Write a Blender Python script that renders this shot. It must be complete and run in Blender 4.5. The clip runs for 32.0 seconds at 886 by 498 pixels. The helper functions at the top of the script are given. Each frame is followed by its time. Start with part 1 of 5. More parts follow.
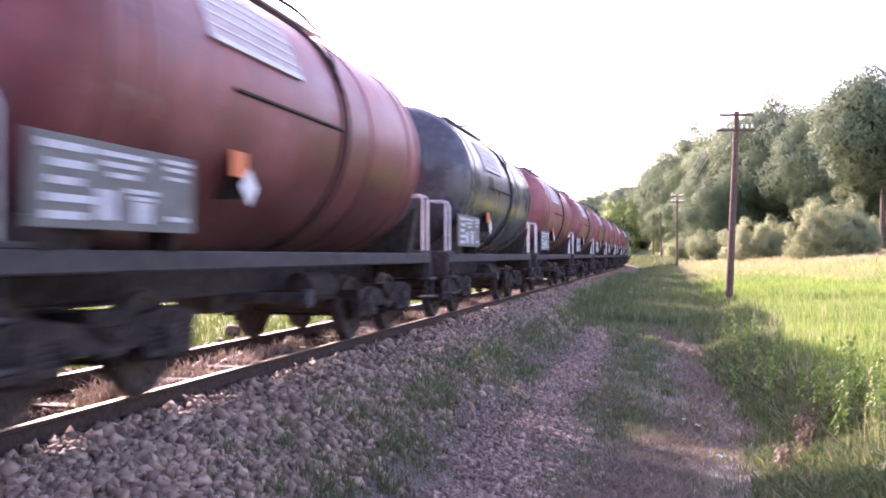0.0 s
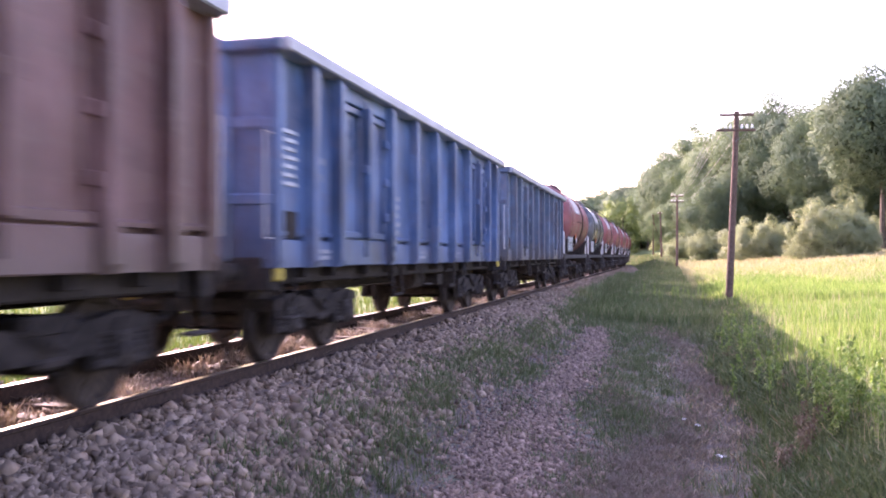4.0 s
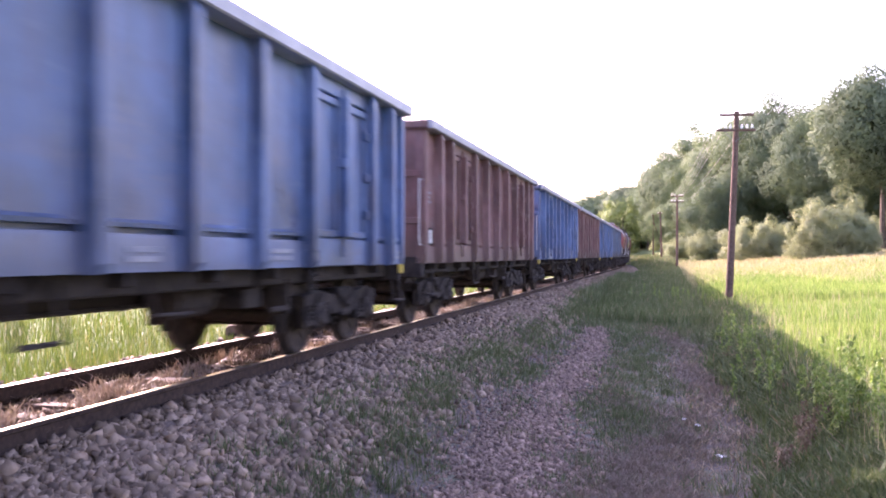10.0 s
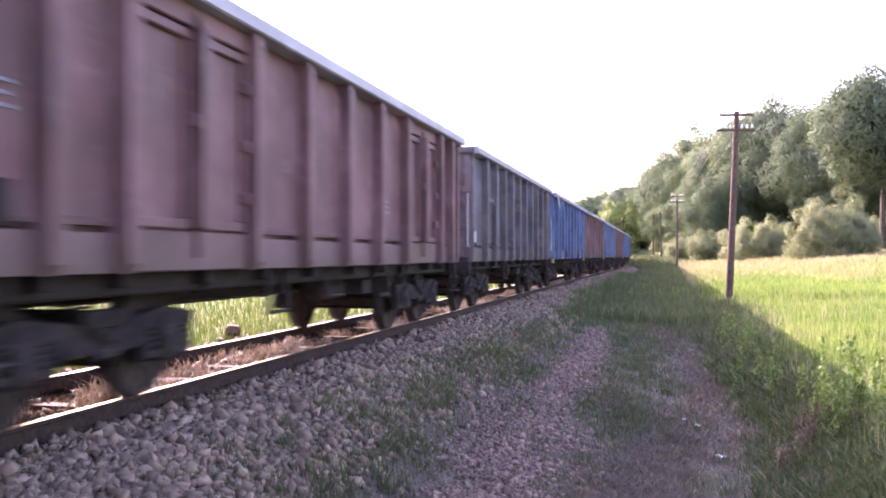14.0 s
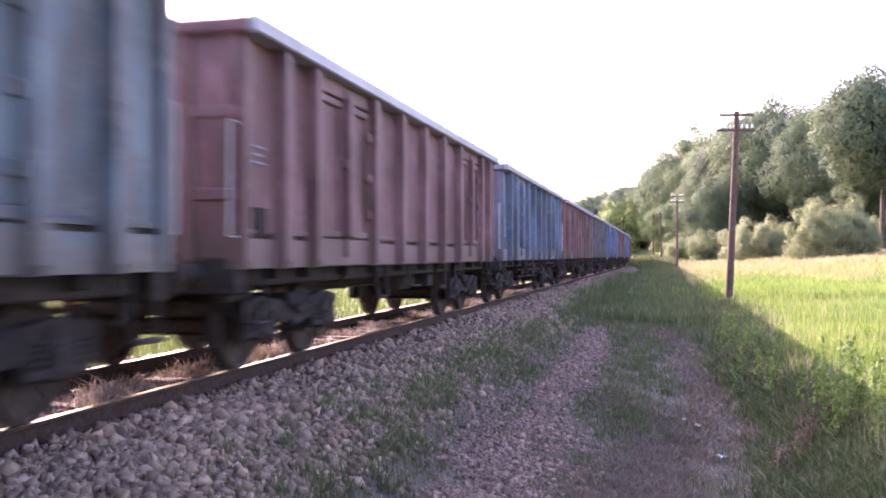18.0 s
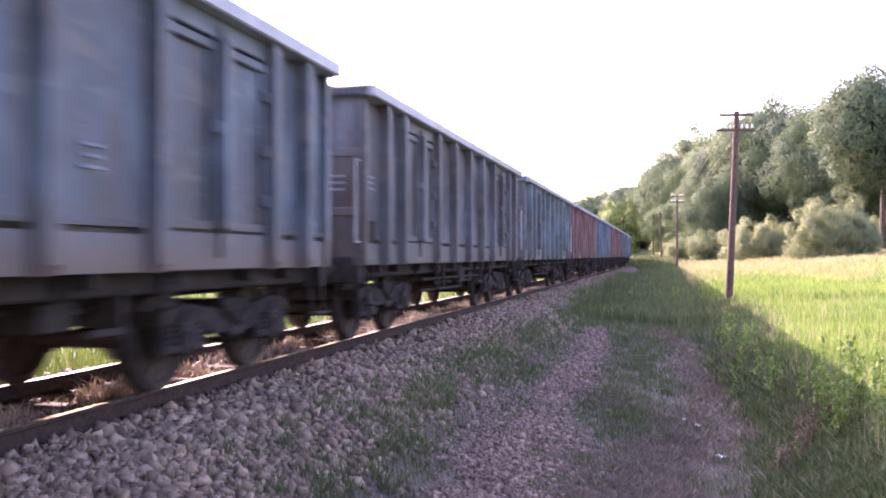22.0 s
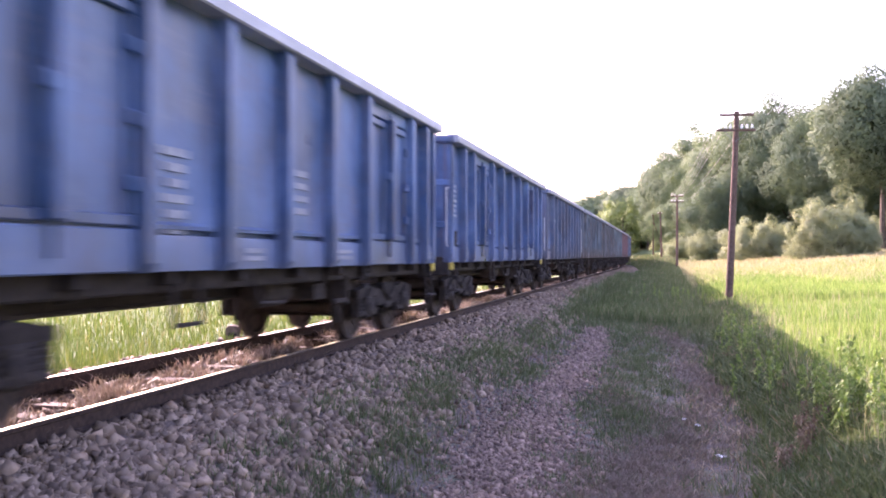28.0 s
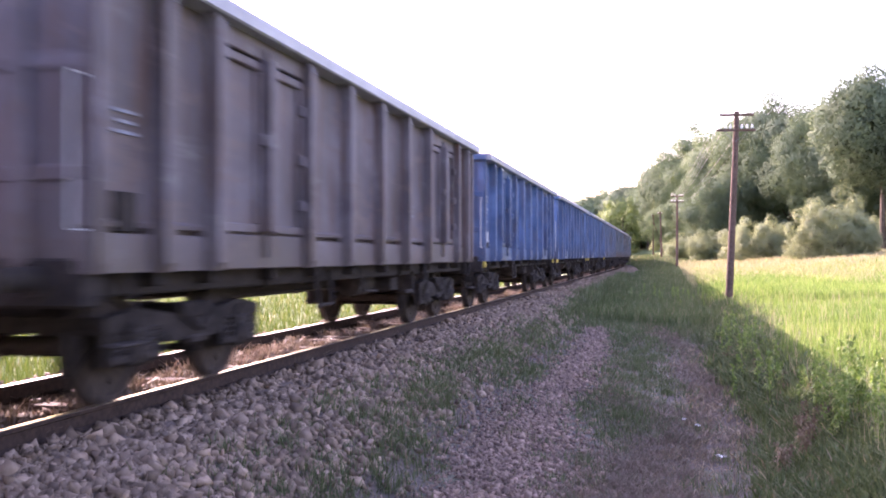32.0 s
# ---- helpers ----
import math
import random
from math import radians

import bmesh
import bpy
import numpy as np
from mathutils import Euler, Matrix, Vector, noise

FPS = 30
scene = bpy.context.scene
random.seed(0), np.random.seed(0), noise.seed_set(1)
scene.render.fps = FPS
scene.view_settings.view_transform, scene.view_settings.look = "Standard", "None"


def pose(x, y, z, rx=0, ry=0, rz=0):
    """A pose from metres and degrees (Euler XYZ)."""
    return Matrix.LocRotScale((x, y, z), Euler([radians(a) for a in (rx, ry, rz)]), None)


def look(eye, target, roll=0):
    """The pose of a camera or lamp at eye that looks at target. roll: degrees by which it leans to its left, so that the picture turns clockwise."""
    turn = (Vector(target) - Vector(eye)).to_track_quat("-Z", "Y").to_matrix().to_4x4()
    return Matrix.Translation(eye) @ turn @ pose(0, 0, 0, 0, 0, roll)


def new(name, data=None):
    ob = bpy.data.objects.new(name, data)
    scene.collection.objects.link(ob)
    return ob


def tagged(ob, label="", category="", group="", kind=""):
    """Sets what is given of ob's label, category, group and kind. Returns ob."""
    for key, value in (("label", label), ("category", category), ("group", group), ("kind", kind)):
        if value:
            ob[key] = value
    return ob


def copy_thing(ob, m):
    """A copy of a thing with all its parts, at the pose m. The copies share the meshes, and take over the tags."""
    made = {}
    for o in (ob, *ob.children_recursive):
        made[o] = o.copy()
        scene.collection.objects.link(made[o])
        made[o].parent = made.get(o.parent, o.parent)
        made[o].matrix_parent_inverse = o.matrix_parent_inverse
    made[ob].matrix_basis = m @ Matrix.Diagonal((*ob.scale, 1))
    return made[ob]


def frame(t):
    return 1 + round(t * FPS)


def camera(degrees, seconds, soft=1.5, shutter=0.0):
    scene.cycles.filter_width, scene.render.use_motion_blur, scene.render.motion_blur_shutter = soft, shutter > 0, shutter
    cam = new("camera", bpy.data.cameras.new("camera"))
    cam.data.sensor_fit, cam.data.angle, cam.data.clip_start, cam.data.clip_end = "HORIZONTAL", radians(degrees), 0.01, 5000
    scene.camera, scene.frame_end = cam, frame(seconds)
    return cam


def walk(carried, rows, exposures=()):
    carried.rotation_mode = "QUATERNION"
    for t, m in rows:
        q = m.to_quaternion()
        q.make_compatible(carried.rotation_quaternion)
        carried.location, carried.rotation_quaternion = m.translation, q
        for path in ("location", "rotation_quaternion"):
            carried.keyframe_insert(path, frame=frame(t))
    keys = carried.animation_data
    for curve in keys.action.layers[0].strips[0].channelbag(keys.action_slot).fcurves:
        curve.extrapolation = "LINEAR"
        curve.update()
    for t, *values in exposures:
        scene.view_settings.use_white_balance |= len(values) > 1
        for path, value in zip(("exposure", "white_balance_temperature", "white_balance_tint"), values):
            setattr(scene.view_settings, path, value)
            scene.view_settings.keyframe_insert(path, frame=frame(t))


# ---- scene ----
cam = camera(53.13, 32.0, soft=1.85, shutter=0.9)
EYE = Vector((0.0, 0.0, 1.22))
AIM = (-math.sin(radians(14.0)) * 10, math.cos(radians(14.0)) * 10, 1.22 + 10 * math.tan(radians(0.42)))
walk(cam, [(0.0, look(EYE, AIM)), (32.0, look(EYE, AIM))], exposures=[(0.0, 2.62, 6450, 49), (32.0, 2.62, 6450, 49)])

# ---- world and sun ----
TO_SUN = Vector((-1.0, 0.9, 0.63)).normalized()
world = bpy.data.worlds.new("sky")
scene.world = world
world.use_nodes = True
wn = world.node_tree.nodes
sky = wn.new("ShaderNodeTexSky")
sky.sky_type = "NISHITA"
sky.sun_disc = False
sky.sun_elevation = math.asin(TO_SUN.z)
sky.sun_rotation = math.atan2(TO_SUN.x, TO_SUN.y)
sky.air_density, sky.dust_density, sky.ozone_density = 1.2, 3.0, 1.0
wn["Background"].inputs["Strength"].default_value = 0.15
world.node_tree.links.new(sky.outputs[0], wn["Background"].inputs["Color"])
sun = new("sun", bpy.data.lights.new("sun", "SUN"))
sun.data.energy, sun.data.angle, sun.data.color = 3.7, radians(0.55), (1.0, 0.93, 0.82)
sun.matrix_world = look((0, 0, 60), Vector((0, 0, 60)) - TO_SUN)


# ---- materials ----
def mat(name):
    m = bpy.data.materials.new(name)
    m.use_nodes = True
    nt = m.node_tree
    return m, nt, nt.nodes["Principled BSDF"]


def tex(nt, kind, scale, detail=4.0, coord="Object", stretch=None, rough=0.55, shift=0.0):
    tc = nt.nodes.new("ShaderNodeTexCoord")
    src = tc.outputs[coord]
    if shift:
        info = nt.nodes.new("ShaderNodeObjectInfo")
        far = nt.nodes.new("ShaderNodeVectorMath")
        far.operation = "MULTIPLY_ADD"
        nt.links.new(info.outputs["Random"], far.inputs[0])
        far.inputs[1].default_value = (shift, shift * 1.7, shift * 0.6)
        nt.links.new(src, far.inputs[2])
        src = far.outputs[0]
    if stretch:
        mp = nt.nodes.new("ShaderNodeMapping")
        mp.inputs["Scale"].default_value = stretch
        nt.links.new(src, mp.inputs["Vector"])
        src = mp.outputs[0]
    n = nt.nodes.new(kind)
    n.inputs["Scale"].default_value = scale
    if kind == "ShaderNodeTexNoise":
        n.inputs["Detail"].default_value = detail
        n.inputs["Roughness"].default_value = rough
    nt.links.new(src, n.inputs["Vector"])
    return n.outputs[0]


def ramp(nt, src, *stops):
    r = nt.nodes.new("ShaderNodeValToRGB")
    el = r.color_ramp.elements
    while len(el) < len(stops):
        el.new(0.5)
    for e, (p, c) in zip(el, stops):
        e.position = p
        e.color = (*c, 1) if len(c) == 3 else c
    nt.links.new(src, r.inputs[0])
    return r.outputs[0]


def mix(nt, fac, a, b, kind="MIX"):
    n = nt.nodes.new("ShaderNodeMix")
    n.data_type, n.blend_type = "RGBA", kind
    for sock, v in ((n.inputs[0], fac), (n.inputs[6], a), (n.inputs[7], b)):
        if hasattr(v, "is_linked"):
            nt.links.new(v, sock)
        else:
            sock.default_value = v if isinstance(v, (int, float)) else (*v, 1)
    return n.outputs[2]


def bump(nt, src, strength, dist, bsdf):
    b = nt.nodes.new("ShaderNodeBump")
    b.inputs["Strength"].default_value, b.inputs["Distance"].default_value = strength, dist
    nt.links.new(src, b.inputs["Height"])
    nt.links.new(b.outputs[0], bsdf.inputs["Normal"])


G = lambda v: (v, v, v)


def paint(name, base, rust=(0.11, 0.05, 0.03), wear=0.55, rough=0.5, dirt=0.6, dents=0.35, soil=(0.12, 0.095, 0.08), reach=1.95, gloss=0.35):
    """Weathered wagon paint: faded blotches, running rust streaks, scratches and road dirt low down."""
    m, nt, b = mat(name)
    info = nt.nodes.new("ShaderNodeObjectInfo")
    faded = tuple(min(1, c * 1.3 + 0.04) for c in base)
    dark = tuple(c * 0.6 for c in base)
    big = tex(nt, "ShaderNodeTexNoise", 0.9, 6, shift=31.0)
    c = ramp(nt, big, (0.36, dark), (0.5, base), (0.64, faded))
    grime = tex(nt, "ShaderNodeTexNoise", 2.2, 7, stretch=(1.0, 1.0, 0.6), rough=0.7, shift=47.0)
    c = mix(nt, ramp(nt, grime, (0.45, G(0)), (0.7, G(0.55))), c, tuple(0.35 * v + 0.05 for v in base))
    c = mix(nt, ramp(nt, grime, (0.28, G(0.5)), (0.42, G(0))), c, tuple(0.6 * v + 0.14 for v in base))
    c = mix(nt, 0.16, c, ramp(nt, info.outputs["Random"], (0.0, G(0.35)), (1.0, G(1.0))), "MULTIPLY")
    streak = tex(nt, "ShaderNodeTexNoise", 3.0, 6, stretch=(3.0, 3.0, 0.22), rough=0.65, shift=19.0)
    sm = ramp(nt, streak, (0.48, G(0)), (0.70, G(wear)))
    c = mix(nt, sm, c, rust)
    chips = tex(nt, "ShaderNodeTexNoise", 14.0, 8, rough=0.7)
    c = mix(nt, ramp(nt, chips, (0.62, G(0)), (0.7, G(wear * 0.8))), c, tuple(v * 0.8 for v in rust))
    # scraped patches, longer along the wagon, and pale scuffs
    scrape = tex(nt, "ShaderNodeTexNoise", 1.5, 8, stretch=(1.0, 0.55, 1.7), rough=0.72, shift=71.0)
    c = mix(nt, ramp(nt, scrape, (0.53, G(0)), (0.60, G(wear))), c, tuple(0.5 * a + 0.5 * b + 0.03 for a, b in zip(rust, base)))
    c = mix(nt, ramp(nt, scrape, (0.33, G(wear * 0.6)), (0.40, G(0))), c, tuple(0.5 * v + 0.16 for v in base))
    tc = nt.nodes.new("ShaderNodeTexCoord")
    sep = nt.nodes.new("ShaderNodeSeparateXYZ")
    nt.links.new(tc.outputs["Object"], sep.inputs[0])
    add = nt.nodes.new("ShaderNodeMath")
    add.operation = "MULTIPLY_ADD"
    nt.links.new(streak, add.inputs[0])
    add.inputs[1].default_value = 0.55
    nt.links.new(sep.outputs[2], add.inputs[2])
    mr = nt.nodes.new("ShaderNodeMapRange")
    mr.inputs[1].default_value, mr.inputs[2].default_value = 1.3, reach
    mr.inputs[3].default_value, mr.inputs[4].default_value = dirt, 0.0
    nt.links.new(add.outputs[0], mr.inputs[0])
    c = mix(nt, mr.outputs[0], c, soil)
    nt.links.new(c, b.inputs["Base Color"])
    r = ramp(nt, big, (0.3, G(rough - 0.1)), (0.7, G(rough + 0.18)))
    nt.links.new(r, b.inputs["Roughness"])
    b.inputs["Specular IOR Level"].default_value = gloss
    bump(nt, tex(nt, "ShaderNodeTexNoise", 1.6, 3), dents, 0.06, b)
    return m


def rough_mat(name, a, c, scale=8.0, rough=0.85, metal=0.0, bumps=0.4, dist=0.01, island=False, coord="Object"):
    m, nt, b = mat(name)
    n1, n2 = tex(nt, "ShaderNodeTexNoise", scale, 6, coord), tex(nt, "ShaderNodeTexNoise", scale * 0.13, 3, coord)
    col = mix(nt, ramp(nt, n1, (0.35, G(0)), (0.68, G(1))), a, c)
    col = mix(nt, 0.35, col, ramp(nt, n2, (0.3, G(0.45)), (0.7, G(1.0))), "MULTIPLY")
    if island:
        geo = nt.nodes.new("ShaderNodeNewGeometry")
        col = mix(nt, 0.75, col, ramp(nt, geo.outputs["Random Per Island"], (0.0, (0.25, 0.23, 0.23)), (0.4, (0.68, 0.64, 0.62)), (0.8, (1.0, 0.96, 0.93)), (1.0, (1.4, 1.33, 1.27))), "MULTIPLY")
    nt.links.new(col, b.inputs["Base Color"])
    b.inputs["Roughness"].default_value, b.inputs["Metallic"].default_value = rough, metal
    if rough > 0.7:
        b.inputs["Specular IOR Level"].default_value = 0.15
    bump(nt, n1, bumps, dist, b)
    return m


def leaf_mat(name, stops, trans=0.35, gloss=0.55, by_object=False):
    """Leaves and blades: colour by blade, part of the light shines through."""
    m, nt, b = mat(name)
    geo = nt.nodes.new("ShaderNodeNewGeometry")
    c = ramp(nt, geo.outputs["Random Per Island"], *stops)
    if by_object:
        info = nt.nodes.new("ShaderNodeObjectInfo")
        c = mix(nt, 0.5, c, ramp(nt, info.outputs["Random"], (0.0, (0.55, 0.58, 0.62)), (0.5, (0.9, 0.9, 0.88)), (1.0, (1.3, 1.28, 1.05))), "MULTIPLY")
    patch = tex(nt, "ShaderNodeTexNoise", 0.25, 3)
    c = mix(nt, 0.5, c, ramp(nt, patch, (0.35, (0.7, 0.75, 0.7)), (0.65, (1.15, 1.05, 0.95))), "MULTIPLY")
    nt.links.new(c, b.inputs["Base Color"])
    b.inputs["Roughness"].default_value = gloss
    b.inputs["Specular IOR Level"].default_value = 0.12
    t = nt.nodes.new("ShaderNodeBsdfTranslucent")
    nt.links.new(mix(nt, 1.0, c, (1.15, 1.15, 0.75), "MULTIPLY"), t.inputs[0])
    ms = nt.nodes.new("ShaderNodeMixShader")
    ms.inputs[0].default_value = trans
    nt.links.new(b.outputs[0], ms.inputs[1])
    nt.links.new(t.outputs[0], ms.inputs[2])
    nt.links.new(ms.outputs[0], nt.nodes["Material Output"].inputs[0])
    return m


BLUE = paint("blue_wagon_paint", (0.056, 0.12, 0.265), wear=0.4, rough=0.36, dirt=0.3, gloss=0.5)
BRIGHT_BLUE = paint("bright_blue_wagon_paint", (0.07, 0.132, 0.28), wear=0.4, rough=0.34, dirt=0.25, gloss=0.5)
PALE_BLUE = paint("pale_blue_wagon_paint", (0.10, 0.15, 0.23), wear=0.6, rough=0.42, gloss=0.5)
GREY_BLUE = paint("grey_blue_wagon_paint", (0.095, 0.13, 0.17), rust=(0.14, 0.08, 0.06), wear=0.75, dirt=0.9, soil=(0.15, 0.105, 0.085))
DULL_BLUE = paint("dull_blue_wagon_paint", (0.078, 0.12, 0.215), wear=0.55, rough=0.4, gloss=0.5)
STEEL_BLUE = paint("steel_blue_wagon_paint", (0.10, 0.15, 0.24), wear=0.6, dirt=0.9)
TEAL = paint("grey_teal_wagon_paint", (0.12, 0.165, 0.20), rust=(0.13, 0.075, 0.055), wear=0.95)
GREY = paint("grey_wagon_paint", (0.105, 0.115, 0.135), wear=0.85)
DARK_GREY = paint("dark_grey_wagon_paint", (0.105, 0.105, 0.135), rust=(0.17, 0.11, 0.075), wear=0.95)
DUSTY = paint("dusty_grey_brown_wagon_paint", (0.125, 0.105, 0.125), wear=0.8)
BROWN = paint("oxide_brown_wagon_paint", (0.19, 0.092, 0.09), rust=(0.12, 0.06, 0.045), wear=0.6, dirt=0.7)
RED_BROWN = paint("oxide_red_wagon_paint", (0.205, 0.10, 0.105), rust=(0.13, 0.06, 0.05), wear=0.5, dirt=0.7)
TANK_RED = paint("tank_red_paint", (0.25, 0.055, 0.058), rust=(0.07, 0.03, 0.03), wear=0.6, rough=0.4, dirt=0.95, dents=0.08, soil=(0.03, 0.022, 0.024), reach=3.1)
TANK_BLACK = paint("tank_black_paint", (0.05, 0.052, 0.065), rust=(0.10, 0.08, 0.07), wear=0.35, rough=0.22, dirt=0.6, dents=0.06)
LOCO_GREEN = paint("loco_green_paint", (0.05, 0.16, 0.10), wear=0.2, rough=0.35, dirt=0.3, dents=0.05)
FRAME = rough_mat("sooty_steel", (0.030, 0.026, 0.026), (0.064, 0.052, 0.048), 9, 0.85)
SOOT = rough_mat("bogie_soot", (0.02, 0.017, 0.017), (0.058, 0.047, 0.044), 6, 0.9)
SILL = rough_mat("grey_dusty_steel", (0.042, 0.040, 0.046), (0.085, 0.077, 0.076), 7, 0.75)
WHEEL = rough_mat("wheel_steel", (0.05, 0.041, 0.039), (0.09, 0.068, 0.058), 14, 0.75, 0.1)
WHITE = rough_mat("white_paint", (0.62, 0.63, 0.66), (0.78, 0.78, 0.8), 6, 0.6)
# pale steel; on the roof walkway it stands in for sun and haze
CAP = rough_mat("pale_top_steel", (0.32, 0.32, 0.37), (0.44, 0.43, 0.48), 5, 0.45)
LETTER = rough_mat("faded_lettering", (0.42, 0.43, 0.48), (0.62, 0.63, 0.67), 12, 0.7)
TABLE = rough_mat("faded_table_paint", (0.42, 0.30, 0.31), (0.56, 0.47, 0.48), 9, 0.6)
STENCIL = rough_mat("worn_stencil_paint", (0.19, 0.21, 0.28), (0.36, 0.37, 0.43), 9, 0.7)
PALE = rough_mat("pale_metal_rail", (0.42, 0.43, 0.46), (0.6, 0.6, 0.62), 10, 0.5)
YELLOW = rough_mat("yellow_paint", (0.62, 0.46, 0.06), (0.42, 0.3, 0.08), 10, 0.55)
ORANGE = rough_mat("orange_plate", (0.75, 0.17, 0.03), (0.62, 0.14, 0.04), 6, 0.5)
BOARD = rough_mat("grey_data_board", (0.09, 0.095, 0.095), (0.16, 0.16, 0.155), 5, 0.6)
RUBBER = rough_mat("black_rubber", (0.02, 0.02, 0.022), (0.04, 0.04, 0.04), 12, 0.75)
GLASS = rough_mat("dark_cab_glass", (0.02, 0.022, 0.025), (0.03, 0.03, 0.035), 2, 0.08, 0.0, 0.02)
RAIL_SIDE = rough_mat("rusty_rail", (0.04, 0.027, 0.023), (0.078, 0.05, 0.04), 16, 0.85)
RAIL_TOP = rough_mat("bright_rail_head", (0.5, 0.49, 0.48), (0.62, 0.6, 0.58), 10, 0.3, 1.0, 0.06, 0.002)
SLEEPER = rough_mat("weathered_sleeper", (0.11, 0.08, 0.067), (0.21, 0.16, 0.14), 10, 0.9, 0, 0.6)
BED = rough_mat("ballast_dust", (0.09, 0.073, 0.066), (0.19, 0.152, 0.136), 22, 0.95, 0, 1.0, 0.05)
STONE = rough_mat("ballast_stone", (0.215, 0.155, 0.118), (0.39, 0.305, 0.24), 9, 0.9, 0, 0.5, 0.01, island=True)
EARTH_STONE = rough_mat("soiled_stone", (0.22, 0.155, 0.128), (0.40, 0.30, 0.25), 9, 0.95, 0, 0.5, 0.01, island=True)
POLE_WOOD = rough_mat("weathered_pole_wood", (0.085, 0.055, 0.045), (0.155, 0.10, 0.085), 12, 0.85, 0, 0.5)
PORCELAIN = rough_mat("white_porcelain", (0.7, 0.72, 0.72), (0.8, 0.8, 0.8), 3, 0.2, 0, 0.05)
WIRE = rough_mat("dull_wire", (0.12, 0.12, 0.12), (0.2, 0.2, 0.2), 5, 0.6)
BARK = rough_mat("tree_bark", (0.07, 0.055, 0.045), (0.14, 0.11, 0.09), 6, 0.95)
LITTER = rough_mat("litter_plastic", (0.75, 0.76, 0.78), (0.85, 0.85, 0.85), 4, 0.4)
GRASS = leaf_mat("meadow_grass", ((0.0, (0.09, 0.15, 0.042)), (0.4, (0.15, 0.23, 0.065)), (0.8, (0.21, 0.305, 0.09)), (1.0, (0.29, 0.325, 0.145))), 0.42)
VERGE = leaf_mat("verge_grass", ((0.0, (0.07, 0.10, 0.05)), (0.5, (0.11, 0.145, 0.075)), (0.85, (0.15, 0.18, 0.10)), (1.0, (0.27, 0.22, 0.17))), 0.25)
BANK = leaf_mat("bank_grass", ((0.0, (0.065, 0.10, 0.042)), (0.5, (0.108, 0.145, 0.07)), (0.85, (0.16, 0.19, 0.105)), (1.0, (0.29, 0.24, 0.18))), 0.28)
STRAW = leaf_mat("dry_straw", ((0.0, (0.15, 0.11, 0.10)), (0.5, (0.23, 0.175, 0.165)), (0.8, (0.12, 0.115, 0.07)), (1.0, (0.28, 0.225, 0.215))), 0.2)
PALE_STRAW = leaf_mat("dead_straw", ((0.0, (0.30, 0.24, 0.18)), (0.5, (0.44, 0.36, 0.28)), (1.0, (0.22, 0.18, 0.13))), 0.25)
FIELD_GRASS = leaf_mat("field_grass", ((0.0, (0.06, 0.11, 0.026)), (0.45, (0.11, 0.165, 0.04)), (0.85, (0.165, 0.205, 0.058)), (1.0, (0.25, 0.21, 0.11))), 0.22)
RIPE = leaf_mat("ripe_meadow_grass", ((0.0, (0.26, 0.27, 0.15)), (0.4, (0.36, 0.33, 0.23)), (0.75, (0.37, 0.30, 0.245)), (1.0, (0.19, 0.25, 0.10))), 0.35)
DRY_WEED = leaf_mat("dry_pink_weeds", ((0.0, (0.25, 0.18, 0.165)), (0.5, (0.37, 0.29, 0.27)), (1.0, (0.21, 0.18, 0.14))), 0.1)
BROWN_WEED = leaf_mat("dried_brown_weeds", ((0.0, (0.11, 0.075, 0.05)), (0.5, (0.17, 0.12, 0.085)), (1.0, (0.23, 0.18, 0.12))), 0.2)
LEAF = leaf_mat("oak_leaves", ((0.0, (0.108, 0.152, 0.104)), (0.5, (0.12, 0.166, 0.112)), (1.0, (0.132, 0.18, 0.12))), 0.22, 0.85, True)
LIGHT_LEAF = leaf_mat("light_leaves", ((0.0, (0.14, 0.19, 0.08)), (0.5, (0.18, 0.235, 0.105)), (1.0, (0.22, 0.275, 0.13))), 0.3, 0.7)
BUSH_LEAF = leaf_mat("willow_leaves", ((0.0, (0.235, 0.275, 0.175)), (0.5, (0.265, 0.305, 0.195)), (1.0, (0.30, 0.335, 0.22))), 0.34, 0.75, True)


